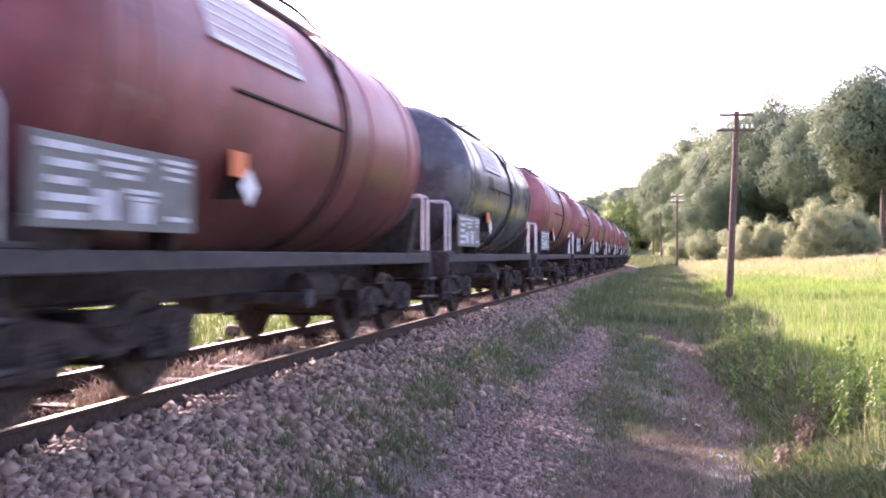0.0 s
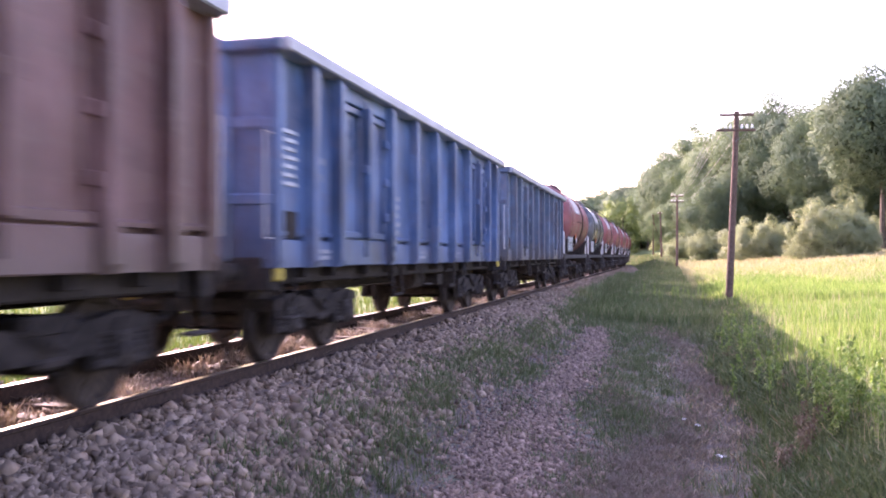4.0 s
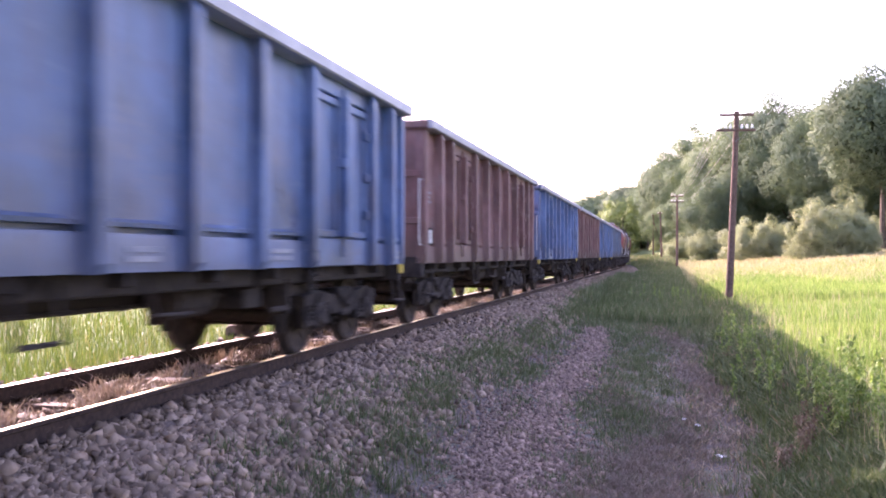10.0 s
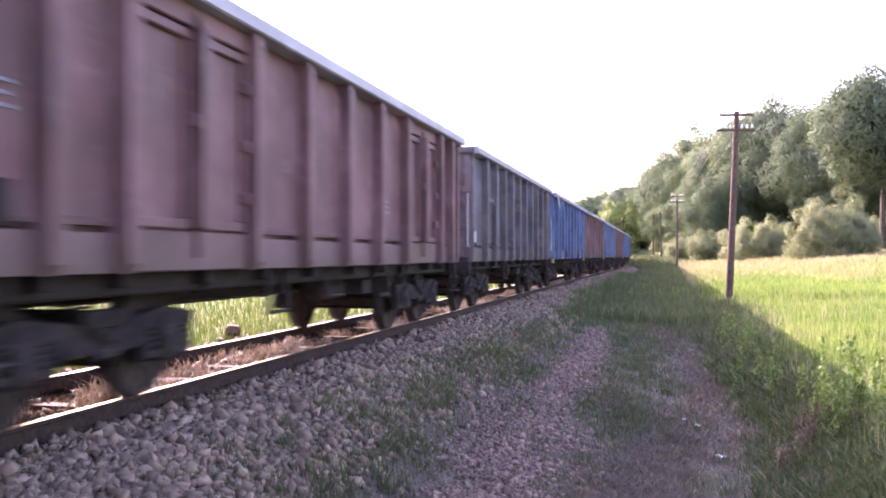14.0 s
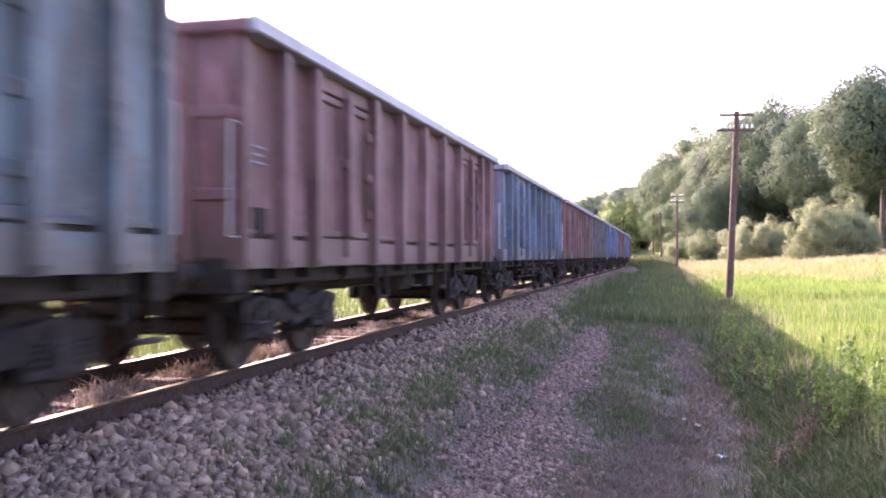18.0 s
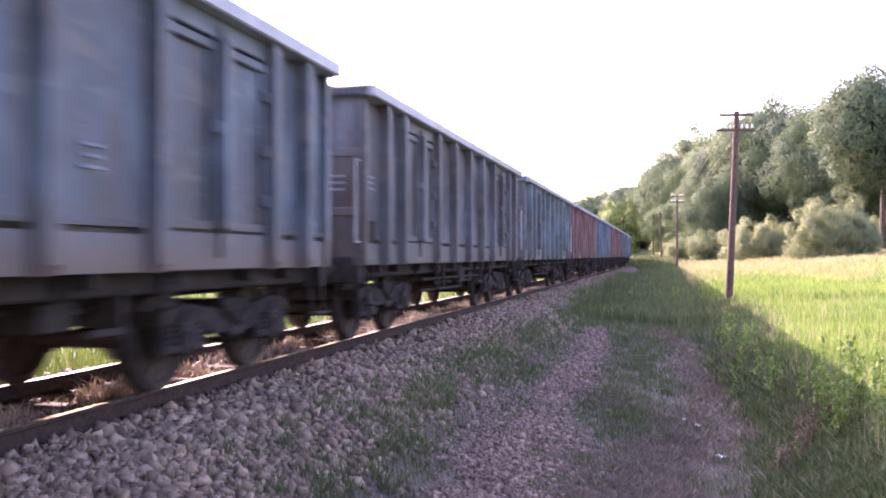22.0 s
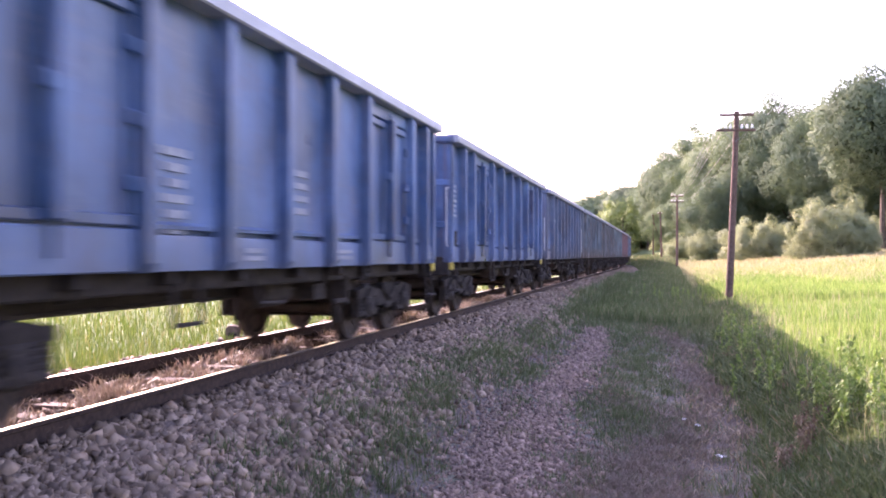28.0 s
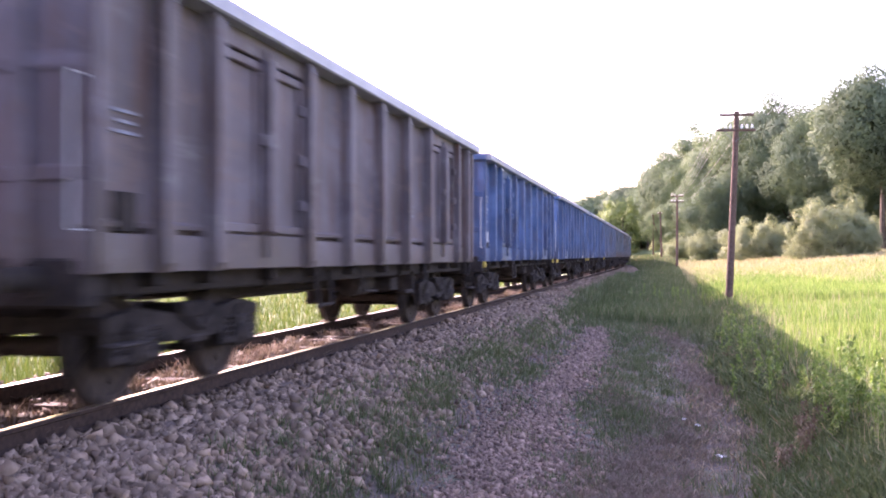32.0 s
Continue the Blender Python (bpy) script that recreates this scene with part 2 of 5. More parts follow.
def ground_mat():
    """Meadow soil, dry verge and ditch beside the track, ripe meadow far out, with ragged borders."""
    m, nt, b = mat("field_soil")
    n1, n2, n3 = tex(nt, "ShaderNodeTexNoise", 0.35, 5), tex(nt, "ShaderNodeTexNoise", 9.0, 6), tex(nt, "ShaderNodeTexNoise", 1.1, 4)
    green = ramp(nt, n1, (0.3, (0.09, 0.14, 0.045)), (0.55, (0.15, 0.20, 0.065)), (0.75, (0.24, 0.25, 0.11)))
    ditch = ramp(nt, n3, (0.35, (0.085, 0.075, 0.06)), (0.5, (0.125, 0.099, 0.088)), (0.6, (0.095, 0.10, 0.062)), (0.75, (0.145, 0.113, 0.102)))
    ripe = ramp(nt, n3, (0.3, (0.20, 0.22, 0.10)), (0.7, (0.34, 0.29, 0.20)))
    tc = nt.nodes.new("ShaderNodeTexCoord")
    sep = nt.nodes.new("ShaderNodeSeparateXYZ")
    nt.links.new(tc.outputs["Object"], sep.inputs[0])

    def edge(src, wave, amount, lo, hi):
        a = nt.nodes.new("ShaderNodeMath")
        a.operation = "MULTIPLY_ADD"
        nt.links.new(wave, a.inputs[0])
        a.inputs[1].default_value = amount
        nt.links.new(src, a.inputs[2])
        r = nt.nodes.new("ShaderNodeMapRange")
        r.inputs[1].default_value, r.inputs[2].default_value = lo + amount / 2, hi + amount / 2
        nt.links.new(a.outputs[0], r.inputs[0])
        return r.outputs[0]

    c = mix(nt, edge(sep.outputs[0], n3, 1.6, 1.0, 1.9), ditch, green)
    c = mix(nt, edge(sep.outputs[1], n3, -25.0, 34.0, 48.0), c, green)
    c = mix(nt, edge(sep.outputs[1], n3, -40.0, 50.0, 80.0), c, ripe)
    c = mix(nt, edge(sep.outputs[1], n3, -30.0, 112.0, 125.0), c, green)
    c = mix(nt, edge(sep.outputs[0], n3, 2.0, -9.3, -8.2), green, c)
    c = mix(nt, 0.6, c, ramp(nt, n2, (0.3, G(0.35)), (0.7, G(1.1))), "MULTIPLY")
    nt.links.new(c, b.inputs["Base Color"])
    b.inputs["Roughness"].default_value = 0.95
    bump(nt, n2, 0.9, 0.08, b)
    return m


FIELD = ground_mat()


# ---- mesh helpers ----
class Shape:
    """Gathers points and faces of one mesh."""

    def __init__(self):
        self.v, self.f = [], []

    def add(self, pts, faces):
        k = len(self.v)
        self.v += [tuple(p) for p in pts]
        self.f += [tuple(i + k for i in f) for f in faces]
        return self

    def box(self, x0, x1, y0, y1, z0, z1, c=0.012):
        """A box with chamfered edges."""
        lo, hi = (x0, y0, z0), (x1, y1, z1)
        c = min(c, *(0.4 * (h - l) for l, h in zip(lo, hi)))
        idx, pts = {}, []
        for s in [(a, b, d) for a in (0, 1) for b in (0, 1) for d in (0, 1)]:
            for ax in range(3):
                p = [(hi if s[i] else lo)[i] + (0 if i == ax else (-c if s[i] else c)) for i in range(3)]
                idx[s, ax] = len(pts)
                pts.append(p)
        faces = []
        for ax in range(3):
            o = [i for i in range(3) if i != ax]
            for s in (0, 1):
                q = []
                for a, b in ((0, 0), (1, 0), (1, 1), (0, 1)):
                    k = [0, 0, 0]
                    k[ax], k[o[0]], k[o[1]] = s, a, b
                    q.append(idx[tuple(k), ax])
                faces.append(q)
            for a in (0, 1):
                for b in (0, 1):
                    k0, k1 = [0, 0, 0], [0, 0, 0]
                    k0[o[0]], k0[o[1]], k0[ax] = a, b, 0
                    k1[o[0]], k1[o[1]], k1[ax] = a, b, 1
                    faces.append((idx[tuple(k0), o[0]], idx[tuple(k1), o[0]], idx[tuple(k1), o[1]], idx[tuple(k0), o[1]]))
        for s in [(a, b, d) for a in (0, 1) for b in (0, 1) for d in (0, 1)]:
            faces.append([idx[s, ax] for ax in range(3)])
        return self.add(pts, faces)

    def tube(self, path, r, n=8, r2=None, caps=True):
        """A round bar along a path of points; r2: the end radius."""
        path = [Vector(p) for p in path]
        pts, faces, m = [], [], len(path)
        for i, p in enumerate(path):
            d = (path[min(i + 1, m - 1)] - path[max(i - 1, 0)]).normalized()
            a = d.orthogonal().normalized() if i == 0 else (a - d * a.dot(d)).normalized()
            b = d.cross(a)
            rr = r if r2 is None else r + (r2 - r) * i / (m - 1)
            pts += [p + (a * math.cos(t) + b * math.sin(t)) * rr for t in [2 * math.pi * j / n for j in range(n)]]
        for i in range(m - 1):
            for j in range(n):
                faces.append((i * n + j, i * n + (j + 1) % n, (i + 1) * n + (j + 1) % n, (i + 1) * n + j))
        if caps:
            faces += [tuple(range(n))[::-1], tuple(range((m - 1) * n, m * n))]
        return self.add(pts, faces)

    def lathe(self, profile, axis, at, n=20):
        """A turned body: profile of (along, radius) about an axis 0, 1 or 2 through at."""
        pts, faces, m = [], [], len(profile)
        o = [i for i in range(3) if i != axis]
        for a, r in profile:
            for j in range(n):
                p = list(at)
                p[axis] += a
                p[o[0]] += r * math.cos(2 * math.pi * j / n)
                p[o[1]] += r * math.sin(2 * math.pi * j / n)
                pts.append(p)
        for i in range(m - 1):
            for j in range(n):
                faces.append((i * n + j, i * n + (j + 1) % n, (i + 1) * n + (j + 1) % n, (i + 1) * n + j))
        faces += [tuple(range(n)), tuple(range((m - 1) * n, m * n))]
        return self.add(pts, faces)

    def prism(self, poly, axis, a, b):
        """A polygon (in the two other axes, in order) drawn out from a to b."""
        o = [i for i in range(3) if i != axis]
        pts, n = [], len(poly)
        for e in (a, b):
            for p in poly:
                q = [0, 0, 0]
                q[axis], q[o[0]], q[o[1]] = e, p[0], p[1]
                pts.append(q)
        return self.add(pts, [tuple(range(n)), tuple(range(n, 2 * n))] + [(i, (i + 1) % n, n + (i + 1) % n, n + i) for i in range(n)])

    def mesh(self, name, material, smooth=False):
        me = bpy.data.meshes.new(name)
        me.from_pydata(self.v, [], self.f)
        bm = bmesh.new()
        bm.from_mesh(me)
        bmesh.ops.recalc_face_normals(bm, faces=bm.faces)
        bm.to_mesh(me)
        bm.free()
        me.materials.append(material)
        if smooth:
            me.polygons.foreach_set("use_smooth", [True] * len(me.polygons))
            me.set_sharp_from_angle(angle=radians(38))
        return me


def part(name, shape, material, parent, label="", smooth=False, at=None):
    me = shape if isinstance(shape, bpy.types.Mesh) else shape.mesh(name, material, smooth)
    ob = new(name, me)
    ob.parent = parent
    if at is not None:
        ob.location = at
    return tagged(ob, label)


def bulk(name, verts, faces_n, material, kind="stuff", label="", category="", parent=None):
    """One mesh out of arrays: verts (n, 3), all faces with faces_n = (count, corners) index array."""
    me = bpy.data.meshes.new(name)
    idx = np.asarray(faces_n, dtype=np.int32)
    me.vertices.add(len(verts))
    me.vertices.foreach_set("co", np.asarray(verts, dtype=np.float32).ravel())
    me.loops.add(idx.size)
    me.loops.foreach_set("vertex_index", idx.ravel())
    me.polygons.add(len(idx))
    me.polygons.foreach_set("loop_start", np.arange(0, idx.size, idx.shape[1], dtype=np.int32))
    me.update(calc_edges=True)
    me.materials.append(material)
    ob = new(name, me)
    ob.parent = parent
    return tagged(ob, label, category, "", kind)


# ---- the line of the track ----
RAIL_X, GAUGE = -4.5, 1.507
TRACK_X = RAIL_X - GAUGE / 2
BEND, EASE, RADIUS = 84.0, 45.0, 330.0


def drift(s):
    """How far the line has swung to the left at s metres along, and its heading there."""
    e = max(0.0, s - BEND)
    if e <= EASE:
        return e ** 3 / (6 * RADIUS * EASE), e * e / (2 * RADIUS * EASE)
    d0, h0, w = EASE ** 2 / (6 * RADIUS), EASE / (2 * RADIUS), e - EASE
    return d0 + h0 * w + w * w / (2 * RADIUS), h0 + w / RADIUS


_x, _y = TRACK_X, 0.0
ARC = {}
for i in range(0, 521):
    h = drift(i)[1]
    ARC[i] = (_x, _y, h)
    _x, _y = _x - math.sin(h), _y + math.cos(h)


def on_line(s):
    """Place and heading of the track's middle, s metres along it from abreast of the camera."""
    if s <= 0:
        return TRACK_X, s, 0.0
    i = min(519, int(s))
    a, b, w = ARC[i], ARC[i + 1], s - i
    return tuple(a[k] + (b[k] - a[k]) * w for k in range(3))


LX, LY = np.array([p[0] for p in ARC.values()]), np.array([p[1] for p in ARC.values()])


def aside(x, y):
    """Distance to the right of the straight part's camera line, measured from the curving track."""
    return x - (np.interp(y, LY, LX) - TRACK_X)


def smooth(a, b, v):
    t = np.clip((np.asarray(v, float) - a) / (b - a), 0, 1)
    return t * t * (3 - 2 * t)


def land(x, y):
    """Height of the ground: verge, ditch, meadow and the wooded slope."""
    x, y = np.asarray(x, float), np.asarray(y, float)
    q = aside(x, y)
    toe = np.interp(y, [5, 8, 10, 12.7, 15, 18, 22, 28, 40], [1.2, 1.25, 1.47, 1.7, 1.5, 1.26, 1.5, 2.0, 2.2])
    q = np.where(q > -1.2, q - (toe - 1.4) * smooth(-1.2, 1.0, q), q)
    z = np.interp(q, [-40, -11, -8.6, -2.6, -1.2, 0.5, 1.2, 2.1, 3.5, 60], [-0.62, -0.6, -0.72, -0.74, -0.86, -1.05, -1.02, -0.70, -0.62, -0.6])
    z = z + (-0.62 - z) * smooth(-2.2, -1.2, q) * smooth(30, 75, y)
    z = z + 0.05 * np.sin(x * 1.7 + 0.6 * np.sin(y * 0.5)) * np.sin(y * 0.8 + x) * smooth(-2.8, -2.0, q) * (1 - smooth(3, 9, q))
    z = z + (0.32 * smooth(45, 100, y) + 0.85 * smooth(95, 150, y)) * smooth(-2.2, 1.0, q)
    z = z + 1.9 * smooth(40, 118, y) * smooth(3, 22, q)
    z = z + 11.0 * smooth(14, 62, x + (y - 118) * 0.45 - 30 * smooth(160, 235, y)) * smooth(104, 170, y + 0.25 * x)
    return z


# ---- ground ----
def ground():
    ys = np.concatenate([[-1500, -500, -150, -60, -25, -10], np.arange(-4, 42, 0.5), np.arange(42, 130, 2), np.arange(130, 420, 10), [480, 700, 1200, 2500]])
    xs = np.concatenate([[-2500, -900, -350, -150, -80, -50, -30, -20, -14], np.arange(-11, 5, 0.4), np.arange(5, 40, 1.5), np.arange(40, 130, 8), [150, 220, 400, 1000, 2500]])
    X, Y = np.meshgrid(xs, ys)
    off = np.interp(Y, LY, LX) - TRACK_X
    X = X + off * np.clip(1 - np.abs(X + 5) / 140, 0, 1)
    Z = land(X, Y)
    n, m = len(ys), len(xs)
    k = np.arange(n * m).reshape(n, m)
    quads = np.stack([k[:-1, :-1], k[:-1, 1:], k[1:, 1:], k[1:, :-1]], -1).reshape(-1, 4)
    ob = bulk("ground", np.stack([X, Y, Z], -1).reshape(-1, 3), quads, FIELD, "structure", "grassy meadow ground with a dry verge ditch", "ground")
    ob.data.polygons.foreach_set("use_smooth", np.ones(len(quads), bool))
    return ob


ground()


def swept(profile, s0, s1, step):
    """A mesh that follows the track: profile of (offset to the right, z)."""
    sh = Shape()
    ss = np.arange(s0, s1 + 0.01, step)
    n = len(profile)
    pts = []
    for s in ss:
        x, y, h = on_line(float(s))
        pts += [(x + o * math.cos(h), y + o * math.sin(h), z) for o, z in profile]
    faces = [(i * n + j, i * n + (j + 1) % n, (i + 1) * n + (j + 1) % n, (i + 1) * n + j) for i in range(len(ss) - 1) for j in range(n)]
    return sh.add(pts, faces + [tuple(range(n)), tuple(range((len(ss) - 1) * n, len(ss) * n))])


# half width 1.95 m at the top, feet in the verge
BALLAST = [(-3.3, -1.0), (-1.95, -0.24), (-0.9, -0.21), (0.9, -0.21), (1.85, -0.24), (2.35, -0.42), (2.95, -0.76), (3.3, -1.0)]
ballast = tagged(new("ballast_bed", swept(BALLAST, -40, 400, 4).mesh("ballast_bed", BED)), "grey-pink crushed stone ballast bed under the track", "ballast", kind="structure")
track = tagged(new("railway_track"), "single railway track with bright rails on weathered sleepers", "track", kind="structure")
RAIL_PROFILE = [(-0.07, -0.172), (0.07, -0.172), (0.07, -0.16), (0.012, -0.14), (0.012, -0.045), (0.036, -0.035), (0.036, -0.006), (-0.036, -0.006), (-0.036, -0.035), (-0.012, -0.045), (-0.012, -0.14), (-0.07, -0.16)]
HEAD = [(-0.034, -0.0062), (0.034, -0.0062), (0.034, -0.002), (0.026, 0.0), (-0.026, 0.0), (-0.034, -0.002)]
for side in (-1, 1):
    rail = part("rail", swept([(o + side * GAUGE / 2, z) for o, z in RAIL_PROFILE], -40, 400, 4), RAIL_SIDE, track, "rusty steel rail with a polished head")
    part("rail_head", swept([(o + side * GAUGE / 2, z) for o, z in HEAD], -40, 400, 4), RAIL_TOP, rail, "polished running surface")


# ---- rolling stock ----
def wheelset_mesh():
    sh = Shape()
    for sx in (-1, 1):
        x = sx * GAUGE / 2
        prof = [(sx * 0.065, 0.10), (sx * 0.075, 0.14), (sx * 0.02, 0.20), (sx * 0.035, 0.38), (sx * 0.07, 0.395), (sx * 0.07, 0.452), (sx * -0.03, 0.46), (sx * -0.04, 0.485), (sx * -0.062, 0.485), (sx * -0.065, 0.39), (sx * -0.02, 0.37), (sx * -0.03, 0.20), (sx * -0.08, 0.14), (sx * -0.08, 0.085)]
        sh.lathe(prof, 0, (x, 0, 0), 24)
        # four balance holes shown as raised bosses on the web
        for k in range(4):
            a = k * math.pi / 2 + 0.4
            sh.lathe([(sx * 0.02, 0.03), (sx * 0.045, 0.028)], 0, (x, 0.29 * math.cos(a), 0.29 * math.sin(a)), 8)
    sh.lathe([(-0.98, 0.06), (-0.7, 0.08), (0.7, 0.08), (0.98, 0.06)], 0, (0, 0, 0), 12)
    return sh.mesh("wheelset", WHEEL, True)


WHEELSET = wheelset_mesh()


def axle_box_mesh():
    sh = Shape().box(0.93, 1.12, -0.15, 0.15, -0.14, 0.17, 0.03)
    sh.lathe([(1.12, 0.11), (1.15, 0.105), (1.17, 0.06)], 0, (0, 0, 0), 14)
    sh.box(0.94, 1.1, -0.36, -0.14, -0.1, -0.04).box(0.94, 1.1, 0.14, 0.36, -0.1, -0.04)
    return sh.mesh("axle_box", FRAME)


AXLE_BOX = axle_box_mesh()


def spring_mesh():
    sh = Shape()
    pts = [(1.02 + 0.075 * math.cos(t), 0.075 * math.sin(t), 0.24 * t / (2 * math.pi * 4.5)) for t in np.linspace(0, 2 * math.pi * 4.5, 28)]
    return sh.tube(pts, 0.017, 4).mesh("spring", FRAME)


SPRING = spring_mesh()


def bogie(parent, y, base=1.8, rad=0.46):
    """A two-axle freight bogie with cast side frames, coil springs and axle boxes."""
    sh = Shape()
    hb = base / 2
    for sx in (-1, 1):
        x0, x1 = sorted((sx * 0.96, sx * 1.08))
        side = [(-hb - 0.42, 0.72), (-hb - 0.42, 0.62), (-hb + 0.30, 0.60), (-hb + 0.48, 0.47), (hb - 0.48, 0.47), (hb - 0.30, 0.60), (hb + 0.42, 0.62), (hb + 0.42, 0.72), (hb, 0.79), (0.3, 0.70), (-0.3, 0.70), (-hb, 0.79)]
        sh.prism(side, 0, x0, x1)
        sh.box(min(x0, x1) - 0.02, max(x0, x1) + 0.02, -0.28, 0.28, 0.66, 0.80)
        for sy in (-1, 1):
            sh.box(x0, x1, sy * hb - 0.36 - 0.03, sy * hb - 0.27, 0.34, 0.62)
            sh.box(x0, x1, sy * hb + 0.27, sy * hb + 0.39, 0.34, 0.62)
            sh.box(sx * 0.76 - 0.05, sx * 0.76 + 0.05, sy * (hb - 0.53) - 0.03, sy * (hb - 0.53) + 0.03, 0.25, 0.62)
    sh.box(-0.98, 0.98, -0.22, 0.22, 0.50, 0.78, 0.03)
    sh.lathe([(0.0, 0.22), (0.13, 0.2)], 2, (0, 0, 0.78), 16)
    sh.box(-0.34, 0.34, -hb - 0.45, hb + 0.45, 0.80, 1.06, 0.02)
    for sy in (-1, 1):
        sh.box(-1.0, 1.0, sy * (hb + 0.36), sy * (hb + 0.42), 0.62, 0.71)
        sh.tube([(-0.9, sy * (hb - 0.5), 0.33), (0.9, sy * (hb - 0.5), 0.33)], 0.035, 6)
    for sx in (-1, 1):
        # spring plank, friction links and brake shoes beside each wheel
        sh.box(*sorted((sx * 0.94, sx * 1.12)), -0.16, 0.16, 0.42, 0.50, 0.02).tube([(sx * 1.1, -0.3, 0.74), (sx * 1.13, 0.0, 0.56), (sx * 1.1, 0.3, 0.74)], 0.03, 6)
        for sy in (-1, 1):
            for k in (-1, 1):
                yy = sy * hb + k * 0.49
                sh.prism([(yy - 0.035, 0.28), (yy + 0.035, 0.28), (yy + 0.05, 0.46), (yy + 0.035, 0.62), (yy - 0.035, 0.62), (yy - 0.05, 0.46)], 0, sx * 0.70, sx * 0.80)
            sh.tube([(sx * 1.12, sy * hb - 0.2, 0.60), (sx * 1.14, sy * hb - 0.12, 0.74)], 0.02, 5)
    ob = part("bogie", sh, SOOT, parent, "soot-black cast steel freight bogie", at=(0, y, 0))
    for sy in (-1, 1):
        w = part("wheelset", WHEELSET, None, ob, "worn steel wheels on an axle", at=(0, sy * hb, rad))
        for sx in (-1, 1):
            a = part("axle_box", AXLE_BOX, None, ob, at=(0, sy * hb, rad))
            if sx < 0:
                a.rotation_euler.z = math.pi
            for dy in (-0.25, 0.25):
                s = part("spring", SPRING, None, ob, at=(0, sy * hb + dy, rad - 0.05))
                if sx < 0:
                    s.rotation_euler.z = math.pi
    return ob


BUFFER = Shape()
BUFFER.lathe([(0.0, 0.13), (0.03, 0.13), (0.03, 0.095), (0.38, 0.085)], 1, (0, 0, 0), 14)
BUFFER = BUFFER.mesh("buffer", FRAME, True)
BUFFER_HEAD = Shape().lathe([(0.38, 0.06), (0.52, 0.07), (0.55, 0.22), (0.575, 0.23), (0.60, 0.20), (0.62, 0.1)], 1, (0, 0, 0), 20).mesh("buffer_head", WHEEL, True)
HOOK = Shape()
HOOK.box(-0.05, 0.05, 0.0, 0.26, -0.05, 0.05, 0.02)
HOOK.tube([(0, 0.22, 0.0), (0, 0.34, -0.05), (0, 0.36, 0.05), (0, 0.29, 0.10)], 0.045, 6)
HOOK.tube([(-0.07, 0.26, -0.02), (-0.07, 0.30, -0.3), (0.07, 0.30, -0.3), (0.07, 0.26, -0.02)], 0.022, 6)
HOOK.box(-0.16, 0.16, 0.29, 0.32, -0.33, -0.28)
HOOK = HOOK.mesh("draw_hook", FRAME)
HOSE = Shape().tube([(0, 0, 0), (0, 0.16, -0.02), (0, 0.28, -0.16), (0, 0.36, -0.32), (0, 0.5, -0.36)], 0.028, 7).mesh("brake_hose", RUBBER)
COCK = Shape().tube([(0, 0, -0.02), (0, 0.10, 0.0), (0.0, 0.12, 0.12), (0.05, 0.12, 0.16)], 0.022, 6).box(-0.05, 0.05, 0.02, 0.1, -0.05, 0.05).mesh("brake_cock", YELLOW)


def coupling(parent, half):
    """Buffers, hooks and hoses on both headstocks, half a wagon's length without buffers away."""
    for sy in (-1, 1):
        turn = 0 if sy > 0 else math.pi
        for sx in (-1, 1):
            b = part("buffer", BUFFER, None, parent, at=(sx * 0.875, sy * half, 1.05))
            h = part("buffer_head", BUFFER_HEAD, None, b)
            b.rotation_euler.z = turn
            k = part("brake_cock", COCK, None, parent, "yellow brake cock", at=(sx * 0.42, sy * half, 0.86))
            k.rotation_euler.z = turn
            g = part("brake_hose", HOSE, None, parent, "black rubber brake hose", at=(sx * 0.30, sy * half, 0.92))
            g.rotation_euler.z = turn
        d = part("draw_hook", HOOK, None, parent, at=(0, sy * half, 1.04))
        d.rotation_euler.z = turn


POSTS = (-6.31, -5.55, -4.7, -2.6, -1.3, 0.0, 1.3, 2.6, 4.7, 5.55, 6.31)
TOP, FLOOR, BASE = 3.47, 1.24, 1.08


def rib(sx, y, w=0.18, depth=0.225):
    """A pressed hat-section post: wide at the wall, narrower outside, sloped at its head and foot."""
    x0, x1 = sx * 1.245, sx * (1.245 + depth)
    sh, h = Shape(), w / 2
    ring = []
    for z, d in ((1.085, 0.8), (1.16, 1.0), (2.6, 1.0), (TOP - 0.2, 1.0), (TOP - 0.11, 0.9)):
        xo = x0 + (x1 - x0) * d
        ring.append([(x0, y - h, z), (xo, y - h * 0.78, z), (xo, y + h * 0.78, z), (x0, y + h, z)])
    pts = [p for r in ring for p in r]
    faces = [(i * 4 + j, i * 4 + (j + 1) % 4, (i + 1) * 4 + (j + 1) % 4, (i + 1) * 4 + j) for i in range(4) for j in range(4)]
    return sh.add(pts, faces + [(0, 1, 2, 3), (16, 17, 18, 19)])


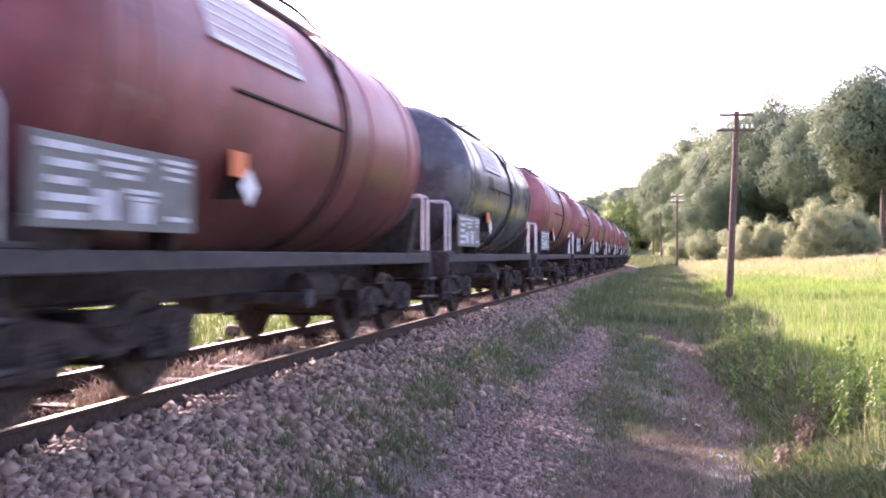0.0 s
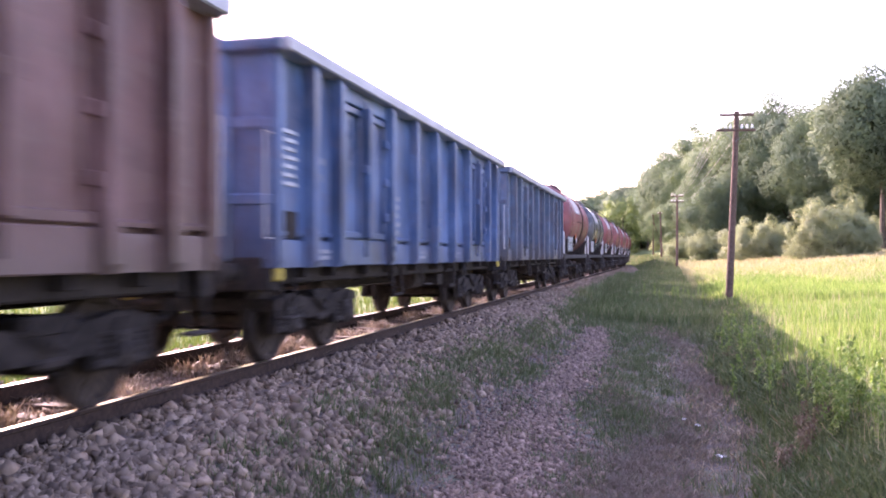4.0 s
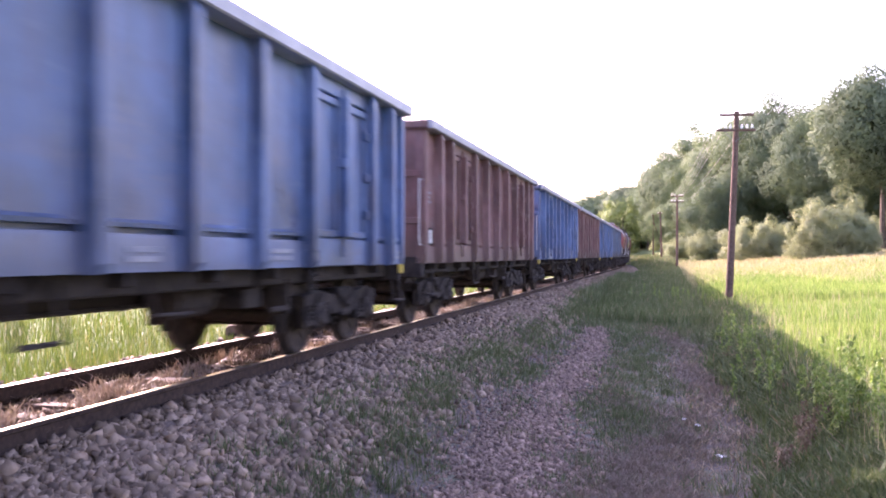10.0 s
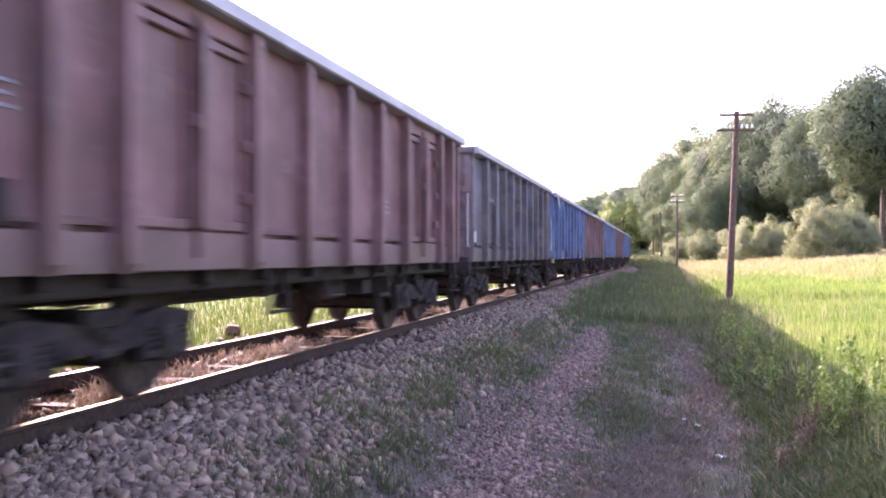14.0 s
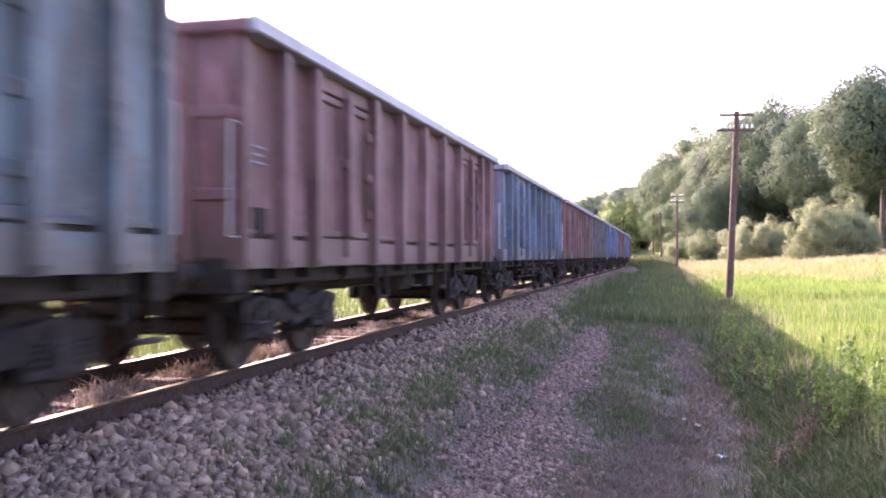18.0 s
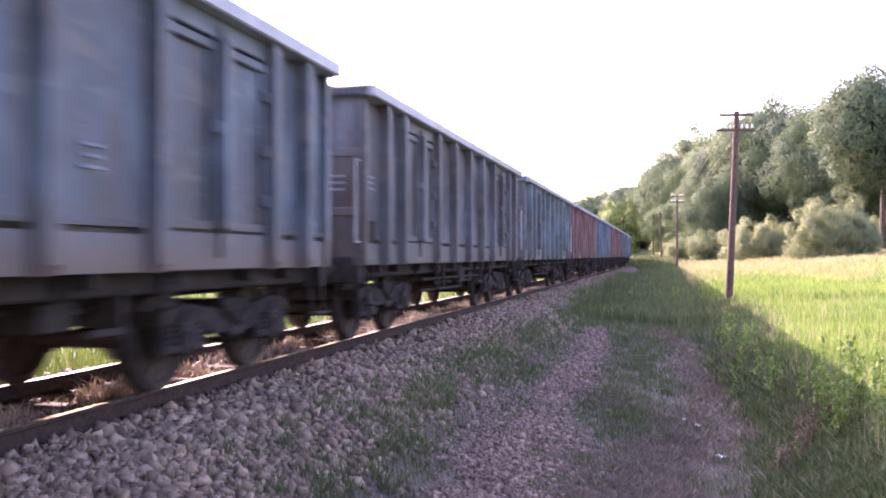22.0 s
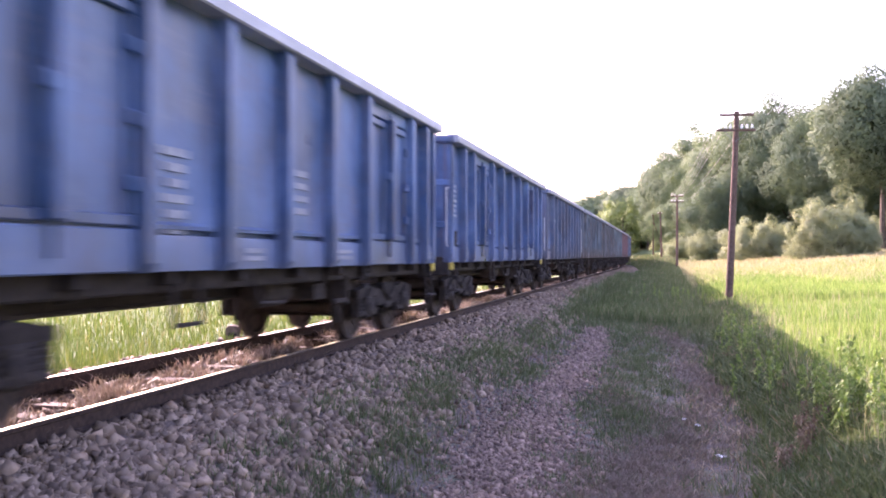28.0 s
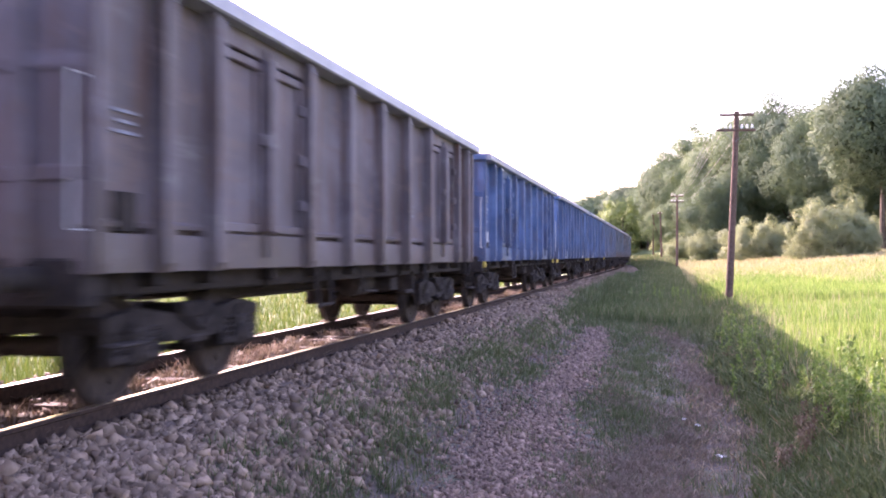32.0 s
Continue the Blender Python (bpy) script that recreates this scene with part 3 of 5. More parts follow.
def panel(sx, y0, y1):
    """Pressed wall sheet, hollow between its posts: a proud lower band, a recessed joint, a lip, the plain wall."""
    prof = [(1.20, 1.09), (1.325, 1.09), (1.325, 1.35), (1.315, 1.385), (1.22, 1.392), (1.22, 1.432), (1.312, 1.436), (1.316, 1.47), (1.272, 1.50), (1.268, 1.8), (1.268, 2.3), (1.268, TOP - 0.30), (1.268, TOP - 0.10), (1.20, TOP - 0.10)]
    sh, n, m = Shape(), len(prof), 11
    for i in range(m):
        t = i / (m - 1)
        swell = 0.075 * (2 * t - 1) ** 4 - 0.012 + 0.03 * t
        sh.v += [(sx * (x + (swell if 1.49 <= z < TOP - 0.12 and x > 1.25 else swell * 0.3 if x > 1.25 else 0)), y0 + (y1 - y0) * t, z) for x, z in prof]
    sh.f = [(i * n + j, i * n + (j + 1) % n, (i + 1) * n + (j + 1) % n, (i + 1) * n + j) for i in range(m - 1) for j in range(n)]
    sh.f += [tuple(range(n)), tuple(range((m - 1) * n, m * n))]
    return sh


def door(sx, yc, parent):
    w = 1.05
    d = part("side_door", Shape().box(*sorted((sx * 1.27, sx * 1.29)), yc - w, yc + w, 1.09, TOP - 0.10, 0.004), PAINT, parent)
    a, b = sorted((sx * 1.29, sx * 1.36))
    part("door_header", Shape().box(a, b, yc - w, yc + w, TOP - 0.30, TOP - 0.10), PAINT, d)
    part("door_threshold", Shape().box(a, b, yc - w, yc + w, 1.09, 1.42), PAINT, d)
    for k in (-1, 1):
        leaf = Shape()
        y0, y1 = sorted((yc + k * 0.07, yc + k * (w - 0.09)))
        leaf.prism([(y0, 1.44), (y1, 1.44), (y1, TOP - 0.32), (y0, TOP - 0.32)], 0, sx * 1.288, sx * 1.312)
        leaf.box(*sorted((sx * 1.30, sx * 1.365)), y0, y1, TOP - 0.42, TOP - 0.33).box(*sorted((sx * 1.30, sx * 1.36)), y0, y1, 1.44, 1.53)
        leaf.box(*sorted((sx * 1.30, sx * 1.36)), y0, y0 + 0.07, 1.53, TOP - 0.42).box(*sorted((sx * 1.30, sx * 1.36)), y1 - 0.07, y1, 1.53, TOP - 0.42)
        part("door_leaf", leaf, PAINT, d)
        yh = yc + k * (w - 0.10)
        for z in (1.7, 2.2, 2.75):
            part("hinge", Shape().box(*sorted((sx * 1.33, sx * 1.40)), yh - 0.07, yh + 0.07, z, z + 0.12), PAINT, d)
    lock = Shape().tube([(sx * 1.40, yc, 1.2), (sx * 1.40, yc, TOP - 0.2)], 0.026, 6)
    lock.box(*sorted((sx * 1.29, sx * 1.48)), yc - 0.065, yc + 0.065, 1.45, TOP - 0.30)
    lock.box(*sorted((sx * 1.35, sx * 1.45)), yc - 0.11, yc + 0.13, 2.30, 2.42).box(*sorted((sx * 1.35, sx * 1.44)), yc - 0.05, yc + 0.09, 1.95, 2.06)
    part("lock_bar", lock, PAINT, d)


def end_wall(sy, parent):
    y = sy * 6.38
    a, b = sorted((y, y - sy * 0.05))
    sh = Shape().box(-1.34, 1.34, a, b, FLOOR - 0.12, TOP - 0.1, 0.01)
    part("end_wall", sh, PAINT, parent)
    for x in (-0.75, 0.0, 0.75):
        a, b = sorted((y - sy * 0.01, y + sy * 0.05))
        part("end_post", Shape().box(x - 0.08, x + 0.08, a, b, 1.12, TOP - 0.1, 0.03), PAINT, parent)
    for z in (1.75, 2.55):
        a, b = sorted((y - sy * 0.01, y + sy * 0.025))
        part("end_beam", Shape().box(-1.33, 1.33, a, b, z, z + 0.12, 0.03), PAINT, parent)
    a, b = sorted((y - sy * 0.07, y + sy * 0.10))
    part("end_top_rail", Shape().box(-1.42, 1.42, a, b, TOP - 0.12, TOP + 0.03, 0.03), PAINT, parent)
    hs = Shape().box(-1.3, 1.3, *sorted((sy * 6.40, sy * 6.22)), 0.84, 1.2, 0.02)
    part("headstock", hs, FRAME, parent)
    for sx in (-1, 1):
        x = sx * 1.30
        rail = Shape().tube([(x, y + sy * 0.02, 1.4), (x, y + sy * 0.17, 1.4), (x, y + sy * 0.17, 2.5), (x, y + sy * 0.02, 2.5)], 0.012, 6)
        part("corner_handrail", rail, PALE, parent, "pale steel grab rail")
        step = Shape()
        ys = y - sy * 0.35
        step.tube([(sx * 1.30, ys - 0.18, 1.08), (sx * 1.36, ys - 0.18, 0.55), (sx * 1.36, ys + 0.18, 0.55), (sx * 1.30, ys + 0.18, 1.08)], 0.018, 6)
        step.box(*sorted((sx * 1.28, sx * 1.44)), ys - 0.19, ys + 0.19, 0.54, 0.57)
        part("step", step, FRAME, parent)


PAINT = BLUE


def small_door(sx, y0, y1, parent):
    """A half-height side flap with a hood over it."""
    d = part("side_flap", Shape().box(*sorted((sx * 1.30, sx * 1.35)), y0 + 0.16, y1 - 0.16, 1.48, 2.42), PAINT, parent)
    part("flap_hood", Shape().box(*sorted((sx * 1.30, sx * 1.41)), y0 + 0.12, y1 - 0.12, 2.44, 2.52), PAINT, d)
    part("flap_frame", Shape().box(*sorted((sx * 1.34, sx * 1.48)), y0 + 0.16, y0 + 0.24, 1.48, 2.42), PAINT, d)
    part("flap_frame", Shape().box(*sorted((sx * 1.34, sx * 1.48)), y1 - 0.24, y1 - 0.16, 1.48, 2.42), PAINT, d)
    part("flap_latch", Shape().box(*sorted((sx * 1.34, sx * 1.42)), (y0 + y1) / 2 - 0.08, (y0 + y1) / 2 + 0.08, 1.78, 1.9), FRAME, d)


def gondola(posts=POSTS, flaps=False):
    """An open four-axle box wagon: posts, panels, doors or flaps in the sides, underframe, bogies."""
    w = new("gondola_wagon")
    part("floor", Shape().box(-1.20, 1.20, -6.34, 6.34, FLOOR - 0.11, FLOOR), FRAME, w)
    mid = Shape()
    mid.prism([(-6.3, 1.13), (-6.3, 0.88), (-3.4, 0.88), (-2.7, 0.74), (2.7, 0.74), (3.4, 0.88), (6.3, 0.88), (6.3, 1.13)], 0, -0.33, -0.28)
    mid.prism([(-6.3, 1.13), (-6.3, 0.88), (-3.4, 0.88), (-2.7, 0.74), (2.7, 0.74), (3.4, 0.88), (6.3, 0.88), (6.3, 1.13)], 0, 0.28, 0.33)
    for y in (-5.4, -4.5, -3.2, -2.0, -0.7, 0.7, 2.0, 3.2, 4.5, 5.4):
        part("cross_member", Shape().box(-1.28, 1.28, y - 0.05, y + 0.05, 0.97, 1.128), FRAME, w)
    mid.box(-0.3, 0.3, -6.25, 6.25, 1.05, 1.10)
    part("centre_sill", mid, FRAME, w)
    for sx in (-1, 1):
        sill = Shape().box(*sorted((sx * 1.02, sx * 1.12)), -6.38, 6.38, 0.90, 1.13, 0.02)
        part("side_sill", sill, FRAME, w)
        for k, (a, b) in enumerate(zip(posts[:-1], posts[1:])):
            if b - a > 1.9:
                door(sx, (a + b) / 2, w)
                continue
            part("wall_panel", panel(sx, a - (0.09 if a == posts[0] else 0), b + (0.09 if b == posts[-1] else 0)), PAINT, w, smooth=True)
            if flaps and k == 1:
                small_door(sx, a, b, w)
        for y in posts:
            part("post", rib(sx, y, 0.15, 0.13) if y in (posts[0], posts[-1]) else rib(sx, y), PAINT, w)
        part("top_rail", Shape().prism([(sx * x, z) for x, z in ((1.26, TOP - 0.11), (1.485, TOP - 0.11), (1.505, TOP - 0.095), (1.505, TOP + 0.02), (1.485, TOP + 0.042), (1.26, TOP + 0.045))], 1, -6.42, 6.42), CAP, w, "pale top rail")
        # side gussets, pull rod and hanging gear between the bogies
        part("brake_rod", Shape().tube([(sx * 0.42, -3.2, 0.74), (sx * 0.42, 3.2, 0.74)], 0.022, 6), FRAME, w)
        for y in (-3.1, -1.75, 1.75, 3.1):
            part("sill_gusset", Shape().prism([(sx * 1.0, 1.09), (sx * 1.27, 1.09), (sx * 1.13, 0.88), (sx * 1.0, 0.86)], 1, y - 0.02, y + 0.02), FRAME, w)
        part("rope_ring", Shape().tube([(sx * 1.24, 3.02 + 0.075 * math.sin(a), 0.90 + 0.12 * math.cos(a)) for a in np.linspace(0, 2 * math.pi, 13)], 0.016, 5).tube([(sx * 1.24, 3.02, 1.02), (sx * 1.2, 3.02, 1.1)], 0.018, 5), SILL, w, "dusty steel rope ring")
        part("lever_guide", Shape().box(*sorted((sx * 0.9, sx * 1.16)), 2.5, 2.56, 0.56, 0.96).box(*sorted((sx * 1.1, sx * 1.16)), 2.1, 2.5, 0.60, 0.66), FRAME, w)
        part("load_lever", Shape().tube([(sx * 1.2, -1.9, 1.05), (sx * 1.24, -1.9, 0.62), (sx * 1.24, -1.45, 0.62), (sx * 1.2, -1.45, 1.05)], 0.03, 6), FRAME, w)
        part("brake_handle", Shape().tube([(sx * 1.2, -0.4, 1.1), (sx * 1.3, -0.4, 0.74), (sx * 1.3, 0.15, 0.72)], 0.02, 6), FRAME, w)
        hold = Shape().box(*sorted((sx * 1.27, sx * 1.324)), -6.06, -5.78, 1.40, 1.70, 0.004)
        part("label_holder", hold, FRAME, w)
    cyl = Shape().lathe([(-0.45, 0.1), (-0.42, 0.2), (0.3, 0.2), (0.34, 0.12)], 1, (0.62, 1.2, 0.80), 14)
    part("brake_cylinder", cyl, FRAME, w)
    tank = Shape().lathe([(-0.5, 0.05), (-0.44, 0.19), (0.44, 0.19), (0.5, 0.05)], 1, (-0.66, -1.1, 0.82), 14)
    part("air_reservoir", tank, FRAME, w)
    box_ = Shape().box(0.55, 1.0, 1.75, 2.15, 0.66, 0.95).tube([(0.75, 1.75, 0.8), (0.7, 1.3, 0.86)], 0.02, 6)
    part("valve_box", box_, FRAME, w)
    for sy in (-1, 1):
        end_wall(sy, w)
        bogie(w, sy * 4.5)
    coupling(w, 6.40)
    return w


def bars(parent, rows, sx, material=None):
    """Unreadable stencilled writing: rows of (y, z, length, height) as plain bars on the wall."""
    for y, z, ln, h in rows:
        part("stencil_line", Shape().box(*sorted((sx * 1.255, sx * 1.2945)), y - ln / 2, y + ln / 2, z, z + h, 0.001), material or STENCIL, parent)


def tint(w, colour):
    """Give a copied wagon its own paint."""
    for o in w.children_recursive:
        if o.type == "MESH" and o.material_slots and o.material_slots[0].material == BLUE:
            o.material_slots[0].link = "OBJECT"
            o.material_slots[0].material = colour


def wheels_of(w):
    return [o for o in w.children_recursive if o.name.split(".")[0] == "wheelset"]


def tank_wagon():
    """A four-axle tank wagon: barrel with domed ends on saddles, light frame, end platforms."""
    w = new("tank_wagon")
    r, zc, half, mid_y = 1.52, 2.75, 3.98, -0.2
    dish = [(0.58 * math.sin(a), r * math.cos(a)) for a in np.linspace(0.12, 1.54, 9)]
    prof = [(-half - d, q) for d, q in reversed(dish)] + [(-half + half * 2 * k / 8, r) for k in range(9)] + [(half + d, q) for d, q in dish]
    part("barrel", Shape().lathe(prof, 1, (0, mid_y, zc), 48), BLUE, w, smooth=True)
    for y in (mid_y - half + 0.02, mid_y - half + 0.5, 1.55, mid_y + half - 0.5, mid_y + half - 0.02):
        part("barrel_band", Shape().lathe([(-0.05, r), (-0.04, r + 0.014), (0.04, r + 0.014), (0.05, r)], 1, (0, y, zc), 48), BLUE, w, smooth=True)
    hatch = Shape().lathe([(0, 0.36), (0.16, 0.36), (0.17, 0.40), (0.22, 0.40), (0.26, 0.2)], 2, (0, 0, zc + r - 0.03), 18)
    part("dome_hatch", hatch, FRAME, w)
    walk_ = Shape().box(-0.42, 0.42, -1.9, 2.4, zc + r + 0.10, zc + r + 0.14)
    for y in (-1.6, -0.4, 0.8, 2.0):
        walk_.box(-0.3, 0.3, y - 0.03, y + 0.03, zc + r - 0.05, zc + r + 0.10)
    # sun and haze are put into the walkway's colour by the pale material
    part("roof_walkway", walk_, CAP, w, "roof walkway, sun and haze put into its pale colour")
    for sx in (-1, 1):
        # ladder over the shoulder of the barrel and a grab rail on top
        for y in (0.42, 0.60):
            arc = [(sx * (r + 0.012) * math.cos(a), y, zc + (r + 0.012) * math.sin(a)) for a in np.linspace(radians(-72), radians(84), 22)]
            part("barrel_strap", Shape().tube(arc, 0.02, 5), FRAME, w, "dark steel strap round the barrel")
        for y in (0.51,):
            arc = [(sx * (r + lift) * math.cos(a), y, zc + (r + lift) * math.sin(a)) for a, lift in zip(np.linspace(radians(22), radians(84), 12), np.linspace(0.0, 0.22, 12) ** 0.8)]
            part("top_grab_rail", Shape().tube(arc, 0.022, 6), FRAME, w)
        part("frame_beam", Shape().box(*sorted((sx * 1.20, sx * 1.32)), -5.33, 5.33, 1.09, 1.26, 0.015), SILL, w, "grey dusty frame beam")
        part("seam_trim", Shape().box(*sorted((sx * (r + 0.0), sx * (r + 0.03))), -2.35, 0.35, zc - 0.05, zc - 0.02, 0.004), FRAME, w)
        board = part("data_board", Shape().box(*sorted((sx * 1.37, sx * 1.40)), -4.85, -2.85, 1.40, 2.03, 0.006), BOARD, w, "grey data board with white lettering lines")
        rows = [(-4.5 + 0.05 * (k % 2), 1.92 - 0.115 * k, 0.5 - 0.09 * (k % 3), 0.055) for k in range(5)] + [(-3.85, 1.93 - 0.075 * k, 0.66 - 0.16 * k, 0.04) for k in range(3)]
        rows += [(-4.06, 1.47, 0.2, 0.22), (-3.6, 1.46, 0.2, 0.16), (-3.62, 1.68, 0.4, 0.035), (-3.6, 1.63, 0.3, 0.03), (-3.1, 1.95, 0.42, 0.035), (-3.1, 1.89, 0.36, 0.035), (-3.12, 1.82, 0.3, 0.03), (-3.1, 1.49, 0.3, 0.04)]
        for y, z, ln, h in rows:
            part("lettering_line", Shape().box(*sorted((sx * 1.399, sx * 1.406)), y - ln / 2, y + ln / 2, z, z + h, 0.001), LETTER, board)
        for y in (-4.6, -3.1):
            part("board_bracket", Shape().box(*sorted((sx * 1.1, sx * 1.38)), y - 0.02, y + 0.02, 1.25, 1.5), FRAME, w)
        # table of loads, bowed to the barrel
        a0, a1 = radians(13), radians(38)
        quad, n = Shape(), 6
        for rr in (r - 0.004, r + 0.012):
            quad.v += [(sx * rr * math.cos(a0 + (a1 - a0) * i / n), y, zc + rr * math.sin(a0 + (a1 - a0) * i / n)) for i in range(n + 1) for y in (-2.75, -0.75)]
        m = 2 * (n + 1)
        for i in range(n):
            quad.f += [(2 * i, 2 * i + 1, 2 * i + 3, 2 * i + 2), (m + 2 * i, m + 2 * i + 1, m + 2 * i + 3, m + 2 * i + 2)]
        quad.f += [(0, 1, m + 1, m), (2 * n, 2 * n + 1, m + 2 * n + 1, m + 2 * n)] + [(2 * i + e, 2 * i + 2 + e, m + 2 * i + 2 + e, m + 2 * i + e) for i in range(n) for e in (0, 1)]
        table = part("load_table", quad, TABLE, w, "faded load table with white lines")
        for k in range(6):
            a = a0 + (a1 - a0) * (k + 0.15) / 5.3
            x, z = sx * (r + 0.014) * math.cos(a), zc + (r + 0.014) * math.sin(a)
            part("table_line", Shape().tube([(x, -2.72, z), (x, -0.78, z)], 0.034 if k == 0 else 0.013, 4), WHITE, table)
        for y in (-2.72, -2.0, -1.35, -0.79):
            arc = [(sx * (r + 0.014) * math.cos(a), y, zc + (r + 0.014) * math.sin(a)) for a in np.linspace(a0, a1, 5)]
            part("table_line", Shape().tube(arc, 0.012, 4), WHITE, table)
        part("warning_plate", Shape().box(*sorted((sx * 1.44, sx * 1.455)), -2.28, -1.96, 1.94, 2.18, 0.004), ORANGE, w, "orange hazard plate")
        part("warning_diamond", Shape().prism([(-2.12, 1.86), (-1.94, 1.68), (-1.76, 1.86), (-1.94, 2.04)], 0, sx * 1.458, sx * 1.466), WHITE, w, "white hazard diamond")
        part("plate_bracket", Shape().box(*sorted((sx * 1.1, sx * 1.45)), -2.05, -2.0, 1.75, 2.1), FRAME, w)
        for sy in (-1, 1):
            part("saddle", Shape().prism([(sx * 0.25, 1.1), (sx * 1.22, 1.1), (sx * 1.38, 2.0), (sx * 1.16, 1.80), (sx * 0.6, 1.36), (sx * 0.25, 1.26)], 1, sy * 4.2 - 0.12, sy * 4.2 + 0.12), FRAME, w)
            for dy in (5.0, 5.32):
                pole = Shape().tube([(sx * 1.26, sy * dy, 1.3), (sx * 1.26, sy * dy, 2.15), (sx * 1.22, sy * dy, 2.25), (sx * 0.95, sy * dy, 2.25)], 0.022, 7)
                part("platform_handrail", pole, PALE, w, "pale steel platform handrail")
            part("step", Shape().tube([(sx * 1.28, sy * 5.2 - 0.2, 1.1), (sx * 1.34, sy * 5.2 - 0.2, 0.5), (sx * 1.34, sy * 5.2 + 0.2, 0.5), (sx * 1.28, sy * 5.2 + 0.2, 1.1)], 0.02, 6).box(*sorted((sx * 1.2, sx * 1.42)), sy * 5.2 - 0.22, sy * 5.2 + 0.22, 0.49, 0.53).box(*sorted((sx * 1.2, sx * 1.4)), sy * 5.2 - 0.22, sy * 5.2 + 0.22, 0.8, 0.84), SILL, w)
    for sy in (-1, 1):
        part("end_platform", Shape().box(-1.3, 1.3, *sorted((sy * 4.7, sy * 5.355)), 1.26, 1.31), SILL, w)
        part("headstock", Shape().box(-1.3, 1.3, *sorted((sy * 5.355, sy * 5.25)), 0.84, 1.25, 0.02), FRAME, w)
        bogie(w, sy * 3.55)
    sill = Shape().box(-0.3, 0.3, -5.3, 5.3, 0.76, 1.2)
    sill.box(-0.25, 0.25, -0.4, 0.4, 0.55, 1.45)
    part("centre_sill", sill, FRAME, w)
    valve = Shape().tube([(-1.25, 0, 0.72), (1.25, 0, 0.72)], 0.07, 10)
    for sx in (-1, 1):
        valve.lathe([(0, 0.11), (sx * 0.08, 0.11)], 0, (sx * 1.2, 0, 0.72), 12)
    part("outlet_pipe", valve, SILL, w)
    part("air_reservoir", Shape().lathe([(-0.5, 0.05), (-0.44, 0.2), (0.44, 0.2), (0.5, 0.05)], 1, (0.75, 1.3, 0.8), 14), FRAME, w)
    coupling(w, 5.355)
    return w


def locomotive():
    """A green six-axle diesel at the head of the train."""
    w = new("locomotive")
    prof = [(-1.45, 1.15), (1.45, 1.15), (1.48, 3.3), (1.2, 3.85), (0.6, 4.12), (-0.6, 4.12), (-1.2, 3.85), (-1.48, 3.3)]
    part("body", Shape().prism(prof, 1, -7.6, 7.6), LOCO_GREEN, w)
    for sx in (-1, 1):
        part("body_stripe", Shape().box(*sorted((sx * 1.455, sx * 1.485)), -7.5, 7.5, 1.75, 1.95), YELLOW, w)
        for y in (-5.5, -3.0, -1.0, 1.0, 3.0, 5.5):
            part("side_grille", Shape().box(*sorted((sx * 1.46, sx * 1.50)), y - 0.6, y + 0.6, 2.3, 3.0), FRAME, w)
    for sy in (-1, 1):
        for x in (-0.68, 0.68):
            part("cab_window", Shape().box(x - 0.52, x + 0.52, *sorted((sy * 7.58, sy * 7.63)), 2.6, 3.3), GLASS, w)
            part("headlight", Shape().lathe([(0, 0.12), (sy * 0.06, 0.11)], 1, (x * 1.4, sy * 7.6, 1.65), 14), PALE, w)
        part("headstock", Shape().box(-1.4, 1.4, *sorted((sy * 7.62, sy * 7.4)), 0.7, 1.2), FRAME, w)
        bogie(w, sy * 4.6, base=2.2)
    part("roof_fan", Shape().lathe([(0, 0.6), (0.12, 0.6), (0.14, 0.5)], 2, (0, 2, 4.1), 20), FRAME, w)
    part("fuel_tank", Shape().box(-1.2, 1.2, -2.3, 2.3, 0.45, 1.15, 0.08), FRAME, w)
    part("underframe", Shape().box(-1.35, 1.35, -7.5, 7.5, 0.98, 1.16), FRAME, w)
    coupling(w, 7.62)
    return w


SPEED, SLOWING = 8.0535, 0.00388


def run(t):
    """Metres that the train has rolled by t seconds: it slows a little."""
    return SPEED * t - SLOWING * t * t


TRAIN = []
gon, tnk = gondola(), tank_wagon()
flap_gon = gondola([-6.31 + 12.62 * k / 11 for k in range(12)], True)
KINDS = [
    (STEEL_BLUE, "weathered grey-blue open box wagon with steel posts"), (BLUE, "blue painted open box wagon with steel posts"),
    (BROWN, "oxide-brown open box wagon with rusty panels"), (BRIGHT_BLUE, "bright blue open box wagon with twin doors"),
    (BROWN, "oxide-brown open box wagon with white label"), (BRIGHT_BLUE, "bright blue open box wagon with torn green sheet"),
    (DARK_GREY, "dark grey open box wagon with small side flaps"), (RED_BROWN, "reddish-brown open box wagon with rusty doors"),
    (PALE_BLUE, "faded pale blue open box wagon, rust-streaked"), (RED_BROWN, "reddish-brown open box wagon with stained doors"),
    (TEAL, "grey-teal open box wagon with worn paint"), (GREY, "grey open box wagon with rust stains"),
    (GREY_BLUE, "steel-blue open box wagon with dusty lower band"), (DULL_BLUE, "faded blue open box wagon with small side flaps"),
    (BLUE, "blue open box wagon with yellow brake cocks"), (BLUE, "deep blue open box wagon with white stencilling"),
    (BLUE, "deep blue open box wagon with white stencilled lines"), (DUSTY, "dusty grey-brown open box wagon, heavily worn"),
    (BLUE, "deep blue open box wagon at the train's rear"),
]
for i, (colour, label) in enumerate(KINDS):
    w = gon if i == 0 else flap_gon if i == 6 else copy_thing(flap_gon if i == 13 else gon, Matrix())
    tagged(w, label, "freight wagon", "open box wagons of the train")
    TRAIN.append((w, -3.22 - 14.04 * i - (0.08 if i == 0 else 0), colour))
